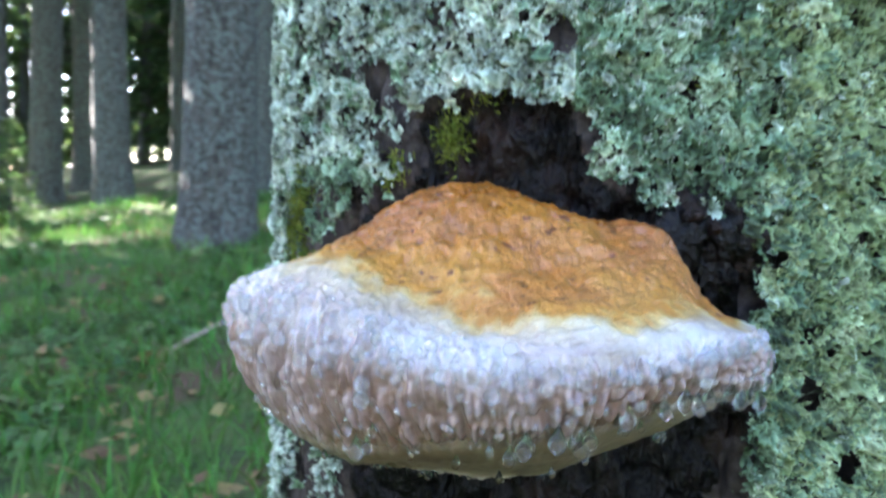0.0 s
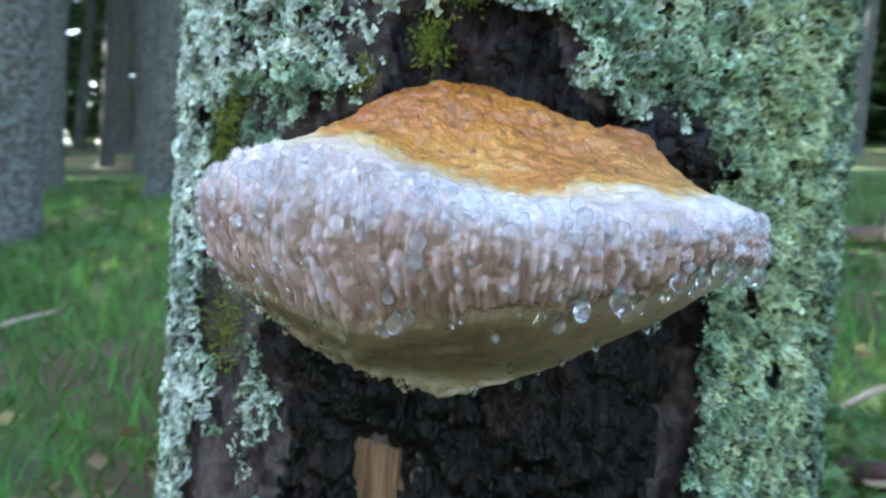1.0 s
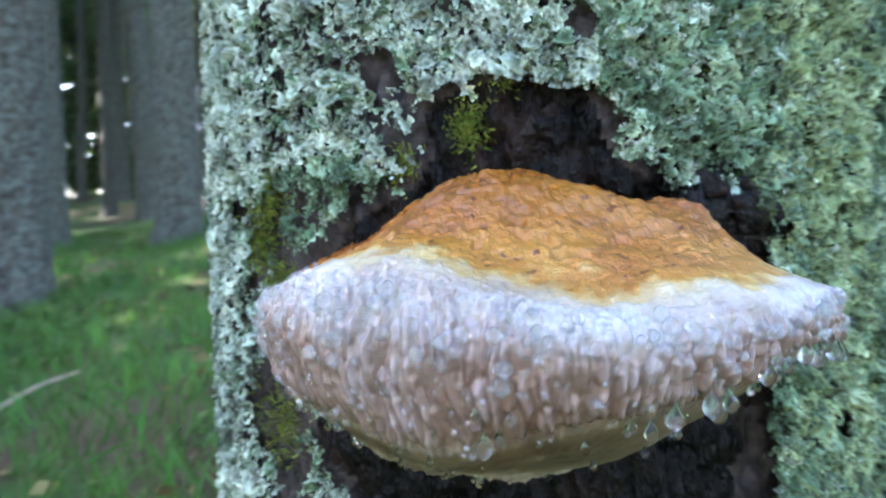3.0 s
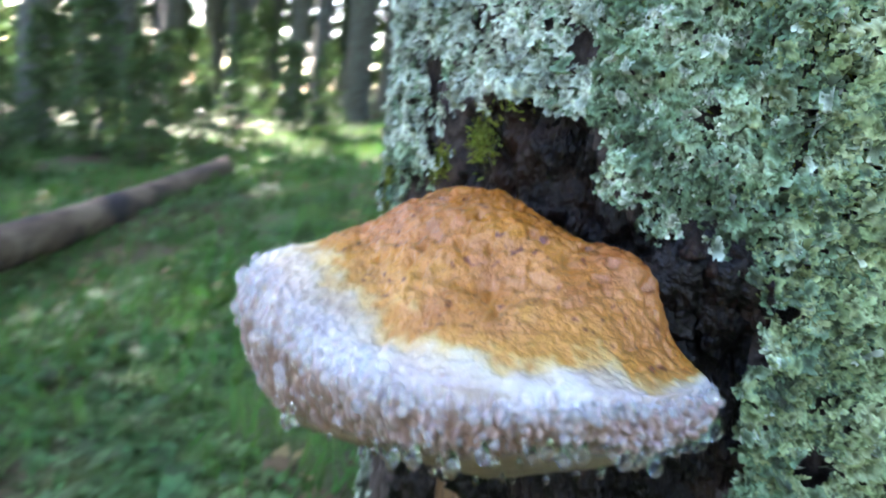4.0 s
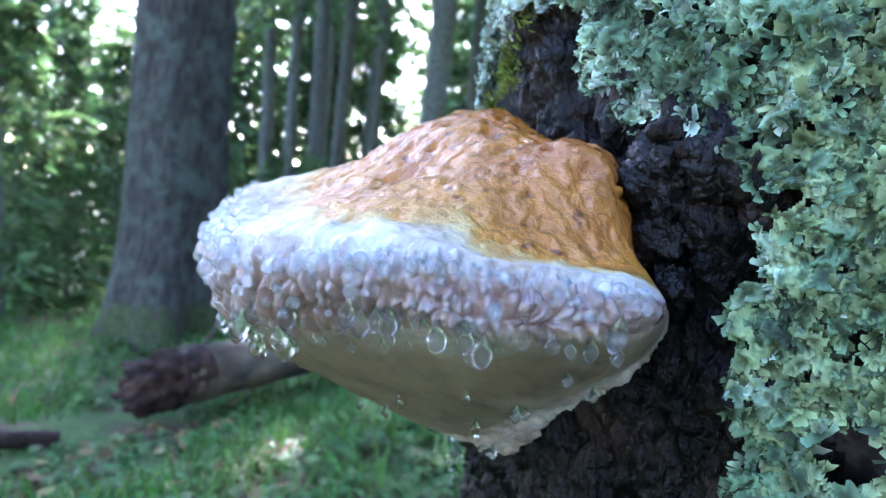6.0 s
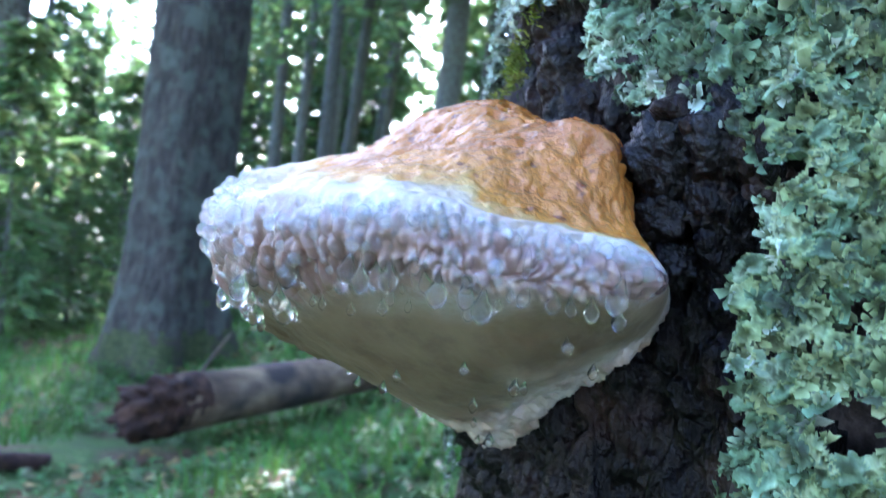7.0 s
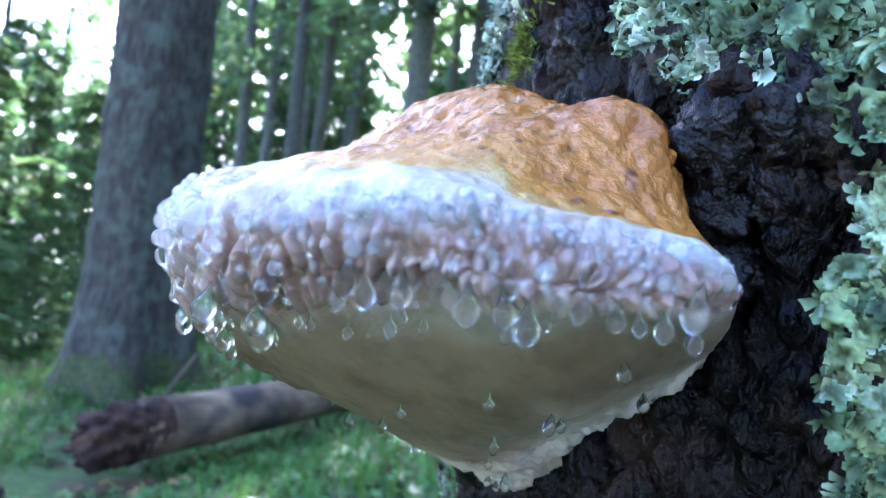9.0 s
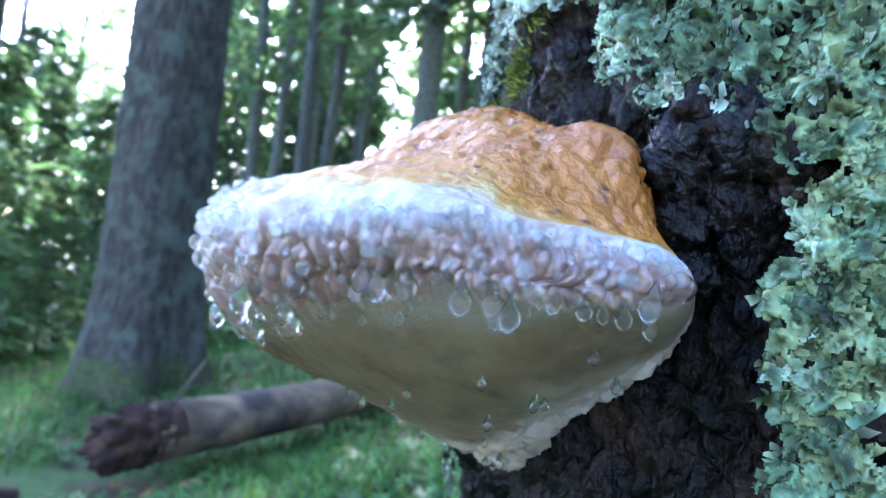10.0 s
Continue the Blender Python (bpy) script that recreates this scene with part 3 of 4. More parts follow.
def build_bracket():
    root = new("bracket_fungus")
    tagged(root, "bracket fungus with orange crust and lilac weeping rim on spruce", "fungus")
    nu = 520
    u = np.linspace(0, 1, nu)
    v = np.concatenate([np.linspace(i, i + 1, c, endpoint=False) for i, c in enumerate((44, 56, 30, 26, 26, 26, 40))] + [[7.0]]) / 7
    s = bracket_surface(u, v)
    nrm = surface_normals(s)
    flat = s.reshape(-1, 3)
    zone = np.broadcast_to(v * 7, (nu, len(v))).reshape(-1).copy()
    length = np.cumsum(np.r_[0, np.linalg.norm(np.diff(s[:, int(np.argmin(np.abs(v * 7 - 3.5)))], axis=0), axis=1)])
    arc = np.repeat(length, len(v))
    low, mid, fine = noise_field(flat, 32, 7.0, 3), noise_field(flat, 95, 1.0, 3), noise_field(flat, 260, 2.0, 3)
    pits = np.maximum(0, noise_field(flat, 150, 13.0, 2) - 0.28)
    cap_w = np.clip((2.1 - zone) / 0.5, 0, 1)
    mar_w = np.clip((zone - 2.75) / 0.35, 0, 1) * np.clip((5.05 - zone) / 0.25, 0, 1)
    por_w = np.clip((zone - 5.0) / 0.4, 0, 1)
    low_w = np.clip((zone - 6.2) / 0.4, 0, 1)
    wrinkle = np.maximum(0, 1 - np.abs(noise_field(flat, 62, 31.0, 2)) * 5.5)
    h = cap_w * (0.0022 * low + 0.0006 * mid + 0.0009 * fine - 0.0062 * pits - 0.0006 * wrinkle)
    for bx, by, bz, height, size in ((0.0333, 0.2555, 0.9879, 0.0104, 0.0181), (-0.005, 0.2203, 0.9801, -0.0064, 0.0157), (0.0112, 0.2358, 0.9872, -0.0008, 0.005)):
        h += cap_w * height * np.exp(-((flat - [bx, by, bz]) ** 2).sum(1) / size ** 2)
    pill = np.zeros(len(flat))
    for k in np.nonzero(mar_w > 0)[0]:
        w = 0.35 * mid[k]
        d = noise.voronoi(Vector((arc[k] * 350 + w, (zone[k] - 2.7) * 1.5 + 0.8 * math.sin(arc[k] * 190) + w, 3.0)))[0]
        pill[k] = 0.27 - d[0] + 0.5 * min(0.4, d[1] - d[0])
    h += mar_w * (0.0031 * pill + 0.0012 * low + 0.0006 * mid + 0.0007 * fine)
    h += por_w * (0.0004 * fine + 0.0010 * low) + low_w * (0.0020 * mid + 0.0012 * fine)
    flank = np.clip((0.5 + 0.12 * np.clip((5.7 - zone) / 0.4, 0, 1) - np.repeat(u, len(v)) + 0.12 * low) / 0.3, 0, 1) * np.clip((zone - 4.9) / 0.6, 0, 1)
    h += flank * (0.0022 * mid + 0.0012 * fine)
    band = np.exp(-((zone - 2.4) / 0.4) ** 2)
    glassy = np.clip((0.62 - np.repeat(u, len(v))) / 0.1, 0, 1) * np.exp(-((zone - 2.8) / 0.4) ** 2)
    h += band * (0.0009 * mid + 0.0007 * fine) + glassy * 0.0014 * noise_field(flat, 430, 77.0, 2)
    edge = np.clip(np.minimum(np.repeat(u, len(v)), 1 - np.repeat(u, len(v))) / 0.06, 0, 1)
    flat = flat + nrm.reshape(-1, 3) * (h * edge)[:, None]
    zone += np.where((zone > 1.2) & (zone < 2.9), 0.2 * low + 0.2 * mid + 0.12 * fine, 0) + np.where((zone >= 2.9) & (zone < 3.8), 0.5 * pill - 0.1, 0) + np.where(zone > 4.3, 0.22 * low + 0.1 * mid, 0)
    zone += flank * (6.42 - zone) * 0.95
    nv = len(v)
    grid = np.arange(nu * nv).reshape(nu, nv)
    vz = v * 7
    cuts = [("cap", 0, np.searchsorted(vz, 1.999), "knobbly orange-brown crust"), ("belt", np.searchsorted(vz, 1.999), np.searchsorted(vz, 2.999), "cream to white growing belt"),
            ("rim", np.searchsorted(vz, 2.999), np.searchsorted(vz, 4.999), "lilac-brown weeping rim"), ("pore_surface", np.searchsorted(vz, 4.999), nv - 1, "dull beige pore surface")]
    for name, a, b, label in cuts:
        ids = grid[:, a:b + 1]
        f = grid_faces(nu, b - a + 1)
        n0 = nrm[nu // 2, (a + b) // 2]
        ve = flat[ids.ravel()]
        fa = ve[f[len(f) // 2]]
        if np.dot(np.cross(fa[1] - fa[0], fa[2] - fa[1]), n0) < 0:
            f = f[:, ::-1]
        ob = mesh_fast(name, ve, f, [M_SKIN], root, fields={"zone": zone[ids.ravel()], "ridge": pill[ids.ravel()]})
        ob["label"] = label
    # weeping drops
    rng = np.random.default_rng(11)
    meshes = {k: bead_mesh("droplet", k) for k in ("bead", "pendant", "streak")}
    disp = flat.reshape(nu, nv, 3)
    made = []

    def drop(uu, zz, size, kind, sink=0.25):
        i, j = int(np.clip(uu, 0.015, 0.985) * (nu - 1)), int(np.argmin(np.abs(vz - zz)))
        p, n = disp[i, j], nrm[i, j]
        if kind == "pendant" and 0.22 < uu < 0.52 and zz < 5.2 and rng.random() < 0.6:
            return
        for q, r in made:
            if np.linalg.norm(q - p) < 0.75 * (r + size):
                return
        made.append((p, size))
        ob = new("droplet", meshes[kind])
        ob.parent = root
        c = p + n * size * (1 - sink)
        k = rng.uniform(0.9, 1.12)
        if kind == "pendant":
            c = p + n * size * 0.35 + np.array([0, 0, -0.6 * size])
            ob.matrix_basis = pose(*c, rng.normal() * 5, rng.normal() * 5, rng.uniform(0, 360)) @ Matrix.Diagonal((size, size, size * k, 1))
        else:
            up = Vector((0, 0, 1)) if kind == "streak" else Vector((rng.normal(), rng.normal(), 2.5)).normalized()
            ob.matrix_basis = Matrix.LocRotScale(Vector(c), up.to_track_quat("Z", "Y"), Vector((size, size, size * k * rng.uniform(0.9, 1.15))))
    for _ in range(44):       # pendants along the lower edge
        drop(rng.uniform(0.4, 0.97), rng.uniform(4.2, 5.15), rng.uniform(0.0013, 0.0026), "pendant")
    for _ in range(60):
        drop(rng.uniform(0.03, 0.97), rng.uniform(4.75, 5.1), rng.uniform(0.0007, 0.0014), "pendant")
    for _ in range(18):
        drop(rng.uniform(0.25, 0.95), rng.uniform(5.2, 6.6), rng.uniform(0.0010, 0.0016), "pendant")
    for _ in range(20):
        drop(rng.uniform(0.1, 0.7), rng.uniform(6.5, 6.95), rng.uniform(0.0008, 0.0014), "pendant")
    for _ in range(34):       # along the ragged lower flank
        drop(rng.uniform(0.04, 0.45), rng.uniform(5.1, 6.8), rng.uniform(0.0006, 0.0011), "pendant")
    for _ in range(600):      # beads crowding the shoulder
        if len(made) < 265:
            uu = rng.uniform(0.02, 0.98)
            if uu < 0.6:
                drop(uu, 3.3 + rng.normal() * 0.25, rng.uniform(0.0013, 0.0024) * (0.72 if uu < 0.2 else 1.0), "bead", 0.25)
            elif rng.random() < 0.7:
                drop(uu, 3.36 + abs(rng.normal()) * 0.3, rng.uniform(0.001, 0.0018), "bead", 0.4)
    while len(made) < 299:
        drop(rng.uniform(0.03, 0.97), rng.uniform(3.2, 4.8), rng.uniform(0.0008, 0.0014), "streak" if rng.random() < 0.55 else "bead", 0.5)
    # the finest beads, past counting
    bm = bmesh.new()
    bmesh.ops.create_cube(bm, size=1.0)
    bmesh.ops.subdivide_edges(bm, edges=bm.edges[:], cuts=1, use_grid_fill=True)
    bm.verts.index_update()
    co = np.array([v.co.normalized()[:] for v in bm.verts])
    tri = np.array([[v.index for v in f.verts] for f in bm.faces])
    bm.free()
    vs, fs = [], []
    for _ in range(1350):
        uu, zz = rng.uniform(0.015, 0.985), 3.0 + rng.normal() * 0.22
        if uu < 0.5 and rng.random() < 0.75:
            zz = rng.uniform(2.35 if uu < 0.25 else 2.8, 3.6)
        if rng.random() < 0.3:
            zz = rng.uniform(3.0, 5.0)
        if uu > 0.55:
            zz = max(zz, 3.05 + 0.5 * rng.random())
            if rng.random() < 0.4:
                continue
        i, j, r = int(uu * (nu - 1)), int(np.argmin(np.abs(vz - zz))), rng.uniform(0.0005, 0.0012)
        fs.append(tri + len(vs) * len(co))
        vs.append(co * r * np.array([1, 1, rng.uniform(0.9, 1.4)]) + disp[i, j] + nrm[i, j] * r * 0.4)
    tagged(mesh_fast("dew", np.concatenate(vs), np.concatenate(fs), [M_SAP], root), "tiny clear water beads", kind="stuff")
    return root


build_bracket()


# ---- lichens and moss on the trunk ----
def frond(rng, lobes, deep, cup):
    """A leafy lichen frond: a crinkled fan of forked, blunt, scalloped lobes, each tilted up by its own amount."""
    n = 4 * lobes + 1
    reach, lift = rng.uniform(0.45, 1.15, lobes), rng.uniform(-0.1, 1.0, lobes) * cup
    wide = np.cumsum(np.concatenate([[0], rng.uniform(0.6, 1.5, lobes)]))
    wide *= rng.uniform(3.2, 4.6) / wide[-1]
    a, out, rise = np.zeros(n), np.zeros(n), np.zeros(n)
    for q in range(lobes):
        step = np.array([0, 0.15, 0.5, 0.85]) + rng.uniform(-0.06, 0.06, 4)
        a[4 * q:4 * q + 4] = wide[q] + (wide[q + 1] - wide[q]) * step
        out[4 * q:4 * q + 4] = reach[q] * np.array([deep, rng.uniform(0.85, 1.05), rng.uniform(0.7, 1.12), rng.uniform(0.85, 1.05)])
        rise[4 * q:4 * q + 4] = lift[q]
    a[-1], out[-1], rise[-1] = wide[-1], deep * reach[-1], lift[-1]
    mid = 0.5 * np.convolve(np.pad(out, 1, "edge"), (0.3, 0.4, 0.3), "valid")
    zo = out * (rise + 0.1 * rng.normal(size=n))
    zm = mid * (0.3 * rise + 0.14 * rng.normal(size=n))
    v = np.concatenate([[(0, 0, 0)], np.stack([mid * np.cos(a), mid * np.sin(a), zm], -1), np.stack([out * np.cos(a), out * np.sin(a), zo], -1)]) * [1, rng.uniform(0.75, 1.0), 1]
    k, e = np.arange(n - 1), np.arange(0, n - 1, 2)
    return v, np.concatenate([np.stack([1 + k, 1 + n + k, 2 + n + k, 2 + k], -1), np.stack([0 * e, 1 + e, 2 + e, 3 + e], -1)])


def scatter(protos, places, normals, sizes, rng, tilt=0.35, pick=None):
    """Copies of small meshes laid on a surface and joined, as arrays."""
    vs, fs, k = [], [], 0
    pick = rng.integers(0, len(protos), len(places)) if pick is None else pick
    for q, (pv, pf) in enumerate(protos):
        ids = np.nonzero(pick == q)[0]
        if not len(ids):
            continue
        n = normals[ids] + rng.normal(size=(len(ids), 3)) * tilt
        n /= np.linalg.norm(n, axis=1)[:, None]
        t = np.cross(n, rng.normal(size=(len(ids), 3)))
        t /= np.linalg.norm(t, axis=1)[:, None]
        b = np.cross(n, t)
        w = (pv[None, :, :1] * t[:, None] + pv[None, :, 1:2] * b[:, None] + pv[None, :, 2:] * n[:, None]) * sizes[ids][:, None, None] + places[ids][:, None]
        vs.append(w.reshape(-1, 3))
        fs.append((pf[None] + (np.arange(len(ids)) * len(pv))[:, None, None] + k).reshape(-1, pf.shape[1]))
        k += len(ids) * len(pv)
    return np.concatenate(vs), np.concatenate(fs)


def scales(th, z, cell, seed):
    """Overlapping lichen scales at places on the bark: height, nearness to a scale's edge (above 1: bare), tint and a random pick."""
    rng = np.random.default_rng(seed)
    table = rng.random((8, 4099))
    wx, wz = 0.22 * cell * np.sin(z / cell * 2.1 + seed), 0.22 * cell * np.sin(th * TR / cell * 2.3 + 2 * seed)
    px, pz = (th * TR + wx) / cell + 500, (z + wz) / (1.15 * cell)
    best = np.full(th.shape, 9.0)
    out = [np.zeros(th.shape) for _ in range(4)]
    for di in (-1, 0, 1):
        for dj in (-1, 0, 1):
            ci, cj = np.floor(px).astype(int) + di, np.floor(pz).astype(int) + dj
            r = table[:, (ci * 73 + cj * 1931) % 4099]
            dx, dz = px - (ci + 0.15 + 0.7 * r[0]), pz - (cj + 0.15 + 0.7 * r[1])
            d, a = np.hypot(dx, dz), np.arctan2(dz, dx)
            edge = 0.66 * (0.75 + 0.5 * r[2]) * (1 + 0.2 * np.sin(4 * a + 6.3 * r[3]) + 0.13 * np.sin(7 * a + 6.3 * r[4]) + 0.09 * np.sin(13 * a + 6.3 * r[5]))
            q = d / edge
            hit = q < best
            best = np.where(hit, q, best)
            lean = dx * (r[6] - 0.5) - dz * (0.25 + 0.5 * r[7])
            rise = cell * (0.1 + 0.35 * r[5] + 0.3 * lean + 0.3 * q ** 2 * r[3] + 0.05 * np.sin(9 * q + 6 * r[4]))
            for o, value in zip(out, (rise, r[2], r[4], r[6])):
                o[hit] = value[hit]
    return out[0], best, out[1], out[2]


def build_lichens():
    rng = np.random.default_rng(5)
    holes = ((0.084, 0.93, 0.006), (0.082, 0.952, 0.004), (0.1, 0.985, 0.005), (-0.075, 1.045, 0.005), (-0.004, 1.056, 0.006), (0.1, 0.9, 0.006))

    def cover_at(th, z, x):
        """How thickly lichen grows at a place on the bark."""
        q = np.stack([th * TR, 0 * th, z], -1)
        big, small = noise_field(q * [1, 1, 0.7], 17, 11.0, 2), noise_field(q * [1, 1, 0.6], 60, 15.0, 2)
        c = 0.6 + 0.6 * big + 0.45 * small
        # bare brown strip down the side of the crust, and a thin patch higher up
        c -= 0.75 * np.exp(-((x + 0.118) / 0.02) ** 2) * np.clip((0.985 - z) / 0.03, 0, 1) + 0.2 * np.exp(-(((x + 0.14) / 0.02) ** 2 + ((z - 0.99) / 0.04) ** 2))
        c += 0.15 * (x > 0.0) + 0.35 * (x > 0.065) - 0.28 * (th > radians(40)) - 0.2 * ((th > radians(30)) & (z < 0.94)) + 0.15 * ((x < 0.0) & (z > 1.0)) - 0.5 * flank_at(x, z)
        for hx, hz, hr in holes:
            c -= 1.6 * np.exp(-((x - hx) ** 2 + ((z - hz) * 0.8) ** 2) / hr ** 2)
        return np.where(crust(x, z, 0.012 * small + 0.006 * noise_field(q, 170, 35.0, 2)) < 0, c, -1)

    def flank_at(x, z):
        return np.exp(-(((x + 0.1) / 0.028) ** 2 + ((z - 0.985) / 0.024) ** 2))

    def kind_at(th, z, x, pick):
        """0 pale, 1 green, 2 fresh."""
        edge = th + (pick - 0.5) * 0.35
        fresh = (edge > radians(20) + 0.1 * (z < 0.92)) & (edge < radians(40)) & (pick < 0.93)
        green = ((x > 0.0) & (pick < np.where(th > radians(20), 0.97, 0.82))) | ((x <= 0.0) & (pick < 0.13 + 0.8 * (flank_at(x, z) > 0.25)))
        return np.where(fresh, 2, np.where(green, 1, 0))

    # crusts of overlapping scales
    th = np.radians(np.concatenate([np.linspace(-104, -72, 70), np.linspace(-71.8, 0, 390), np.linspace(0.17, 72, 430), np.linspace(72.4, 104, 80)]))
    z = np.linspace(0.785, 1.155, 640)
    T, Z = [k.ravel() for k in np.meshgrid(th, z, indexing="ij")]
    X = trunk_point(T, Z)[:, 0]
    cov = cover_at(T, Z, X)
    bumps = 0.5 + 1.1 * noise_field(np.stack([T * TR, 0 * T, Z], -1), 85, 60.0, 2)
    height, tip, tint, pick = np.full(len(T), -1.0), np.zeros(len(T)), np.zeros(len(T)), np.zeros(len(T))
    for layer, (cell, seed) in enumerate(((0.0066, 1), (0.005, 2), (0.0038, 3))):
        h, q, t, k = scales(T, Z, cell, seed)
        h = 1.9 * h + 0.0008 * layer
        on = (q < 0.74) & (cov > 0.3 + 0.12 * layer + 0.7 * (k - 0.5)) & (h > height)
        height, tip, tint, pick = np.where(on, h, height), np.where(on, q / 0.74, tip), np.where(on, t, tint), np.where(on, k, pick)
    lift = 0.0008 + height + 0.004 * np.clip(bumps, 0, 1) * np.where(X > 0.01, 1.3, 0.7) + np.where(X > 0.055, 0.004, 0.0)
    v = trunk_point(T, Z)
    v += np.stack([np.sin(T), -np.cos(T), 0 * T], -1) * lift[:, None]
    f = grid_faces(len(th), len(z))[:, ::-1]
    f = f[(height[f] >= 0).all(1)]
    kinds = kind_at(T, Z, X, pick)[f[:, 0]]
    crusts = []
    for k in range(3):
        used, local = np.unique(f[kinds == k], return_inverse=True)
        crusts.append((v[used], local.reshape(-1, 4), tip[used], tint[used]))
    # ruffled fronds standing up from the crusts
    protos = [[frond(rng, n, deep, cup) for _ in range(24)] for n, deep, cup in ((4, 0.5, 0.5), (5, 0.45, 0.6), (5, 0.6, 0.35))]
    n = 29000
    th, z = rng.uniform(radians(-104), radians(104), n), rng.uniform(0.785, 1.155, n)
    x = trunk_point(th, z)[:, 0]
    ok = cover_at(th, z, x) > rng.uniform(0.0, 0.5, n)
    th, z, x = th[ok], z[ok], x[ok]
    kinds = kind_at(th, z, x, rng.random(len(x)))
    nr = np.stack([np.sin(th), -np.cos(th), 0 * th], -1)
    clump = np.clip(0.5 + 1.1 * noise_field(np.stack([th * TR, 0 * th, z], -1), 85, 60.0, 2), 0, 1)
    p = trunk_point(th, z) + nr * (0.0025 + 0.002 * rng.random(len(x)) + 0.005 * clump * np.where(x > 0.01, 1.2, 0.7) + np.where(x > 0.055, 0.004, 0.0))[:, None]
    size = rng.uniform(0.0024, 0.005, len(x)) * np.where(x > 0.015, 1.0, 0.85)
    for k, (name, m, label) in enumerate((("pale_lichen", M_LICHEN_PALE, "pale grey-green leafy lichen crusting the bark"), ("green_lichen", M_LICHEN_GREEN, "green ruffled lichen tufts on the bark"),
                                          ("fresh_lichen", M_LICHEN_FRESH, "yellow-green broad-lobed lichen on the bark"))):
        sel = kinds == k
        picked = rng.integers(0, 24, int(sel.sum()))
        v2, f2 = scatter(protos[k], p[sel], nr[sel], size[sel], rng, 0.3, picked)
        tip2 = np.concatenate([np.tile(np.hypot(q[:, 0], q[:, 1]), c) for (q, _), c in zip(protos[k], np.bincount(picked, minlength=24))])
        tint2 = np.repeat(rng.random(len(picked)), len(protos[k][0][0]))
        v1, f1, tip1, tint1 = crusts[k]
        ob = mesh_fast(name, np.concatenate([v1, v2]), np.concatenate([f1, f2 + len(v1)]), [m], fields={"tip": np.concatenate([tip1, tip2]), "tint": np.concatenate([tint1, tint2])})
        tagged(ob, label, "lichen", kind="stuff")
    # moss cushions: short bristling shoots
    spots = ((-0.045, 1.019, 0.006, 160), (-0.069, 1.007, 0.005, 80), (-0.126, 0.998, 0.009, 260), (-0.131, 0.978, 0.008, 200), (-0.12, 0.962, 0.007, 120), (-0.03, 1.04, 0.006, 60), (0.085, 1.03, 0.02, 320), (-0.122, 0.9, 0.012, 160), (0.06, 1.06, 0.02, 200), (0.01, 1.07, 0.012, 160))
    P, N = [], []
    for sx, sz, r, c in spots:
        c = 3 * c
        xx, z2 = sx + rng.normal(size=c) * r * 0.55, sz + rng.normal(size=c) * r * 0.8
        t2 = np.arcsin(np.clip((xx - TX) / TR, -1, 1))
        P.append(trunk_point(t2, z2, 0.001 + 0.004 * rng.random(c)))
        N.append(np.stack([np.sin(t2), -np.cos(t2), 0.3 + 0 * t2], -1) + rng.normal(size=(c, 3)) * 0.5)
    shoot = (np.array([(-0.12, 0, 0), (0.12, 0, 0), (0.1, 0.05, 0.6), (-0.1, 0.05, 0.6), (0.02, 0.15, 1.0), (-0.02, 0.15, 1.0)]), np.array([(0, 1, 2, 3), (3, 2, 4, 5)]))
    P, N = np.concatenate(P), np.concatenate(N)
    v, f = scatter([shoot], P, N / np.linalg.norm(N, axis=1)[:, None], rng.uniform(0.0017, 0.0036, len(P)), rng)
    tagged(mesh_fast("moss", v, f, [M_MOSS]), "small yellow-green moss tufts on the bark", "moss", kind="stuff")


build_lichens()


# ---- the forest ----
def spray(rng, p, d, length, width):
    """A drooping flat spray of needles: a few narrow leaflets."""
    side = np.cross(d, [0, 0, 1.0])
    side /= np.linalg.norm(side) + 1e-9
    vs, fs = [], []
    for k in range(4):
        w = d * rng.uniform(0.5, 1) + side * rng.uniform(-0.9, 0.9) + np.array([0, 0, rng.uniform(-0.7, 0.05)])
        w /= np.linalg.norm(w)
        across = np.cross(w, rng.normal(size=3))
        across /= np.linalg.norm(across)
        l, b = length * rng.uniform(0.6, 1.1), width * rng.uniform(0.6, 1.2)
        i = len(vs)
        vs += [p, p + w * l * 0.5 + across * b, p + w * l, p + w * l * 0.5 - across * b]
        fs.append((i, i + 1, i + 2, i + 3))
    return vs, fs


def crown(rng, z0, z1, reach, whorls, per, sprays, leaf):
    vs, fs = [], []
    for w in range(whorls):
        f = w / (whorls - 1)
        z = z0 + (z1 - z0) * f
        for b in range(per):
            a = rng.uniform(0, 2 * np.pi)
            r = reach * (1 - 0.85 * f) * rng.uniform(0.7, 1.1) * min(1, 0.55 + 2.5 * f)
            d = np.array([math.cos(a), math.sin(a), 0.0])
            for q in range(sprays):
                s = (q + 1.0) / sprays
                p = d * r * s + np.array([0, 0, z + 0.25 * r * s - 0.55 * r * s * s]) + rng.normal(size=3) * 0.06 * reach
                v2, f2 = spray(rng, p, d, leaf, leaf * 0.11)
                k = len(vs)
                vs += v2
                fs += [tuple(i + k for i in t) for t in f2]
    return np.array(vs), np.array(fs)


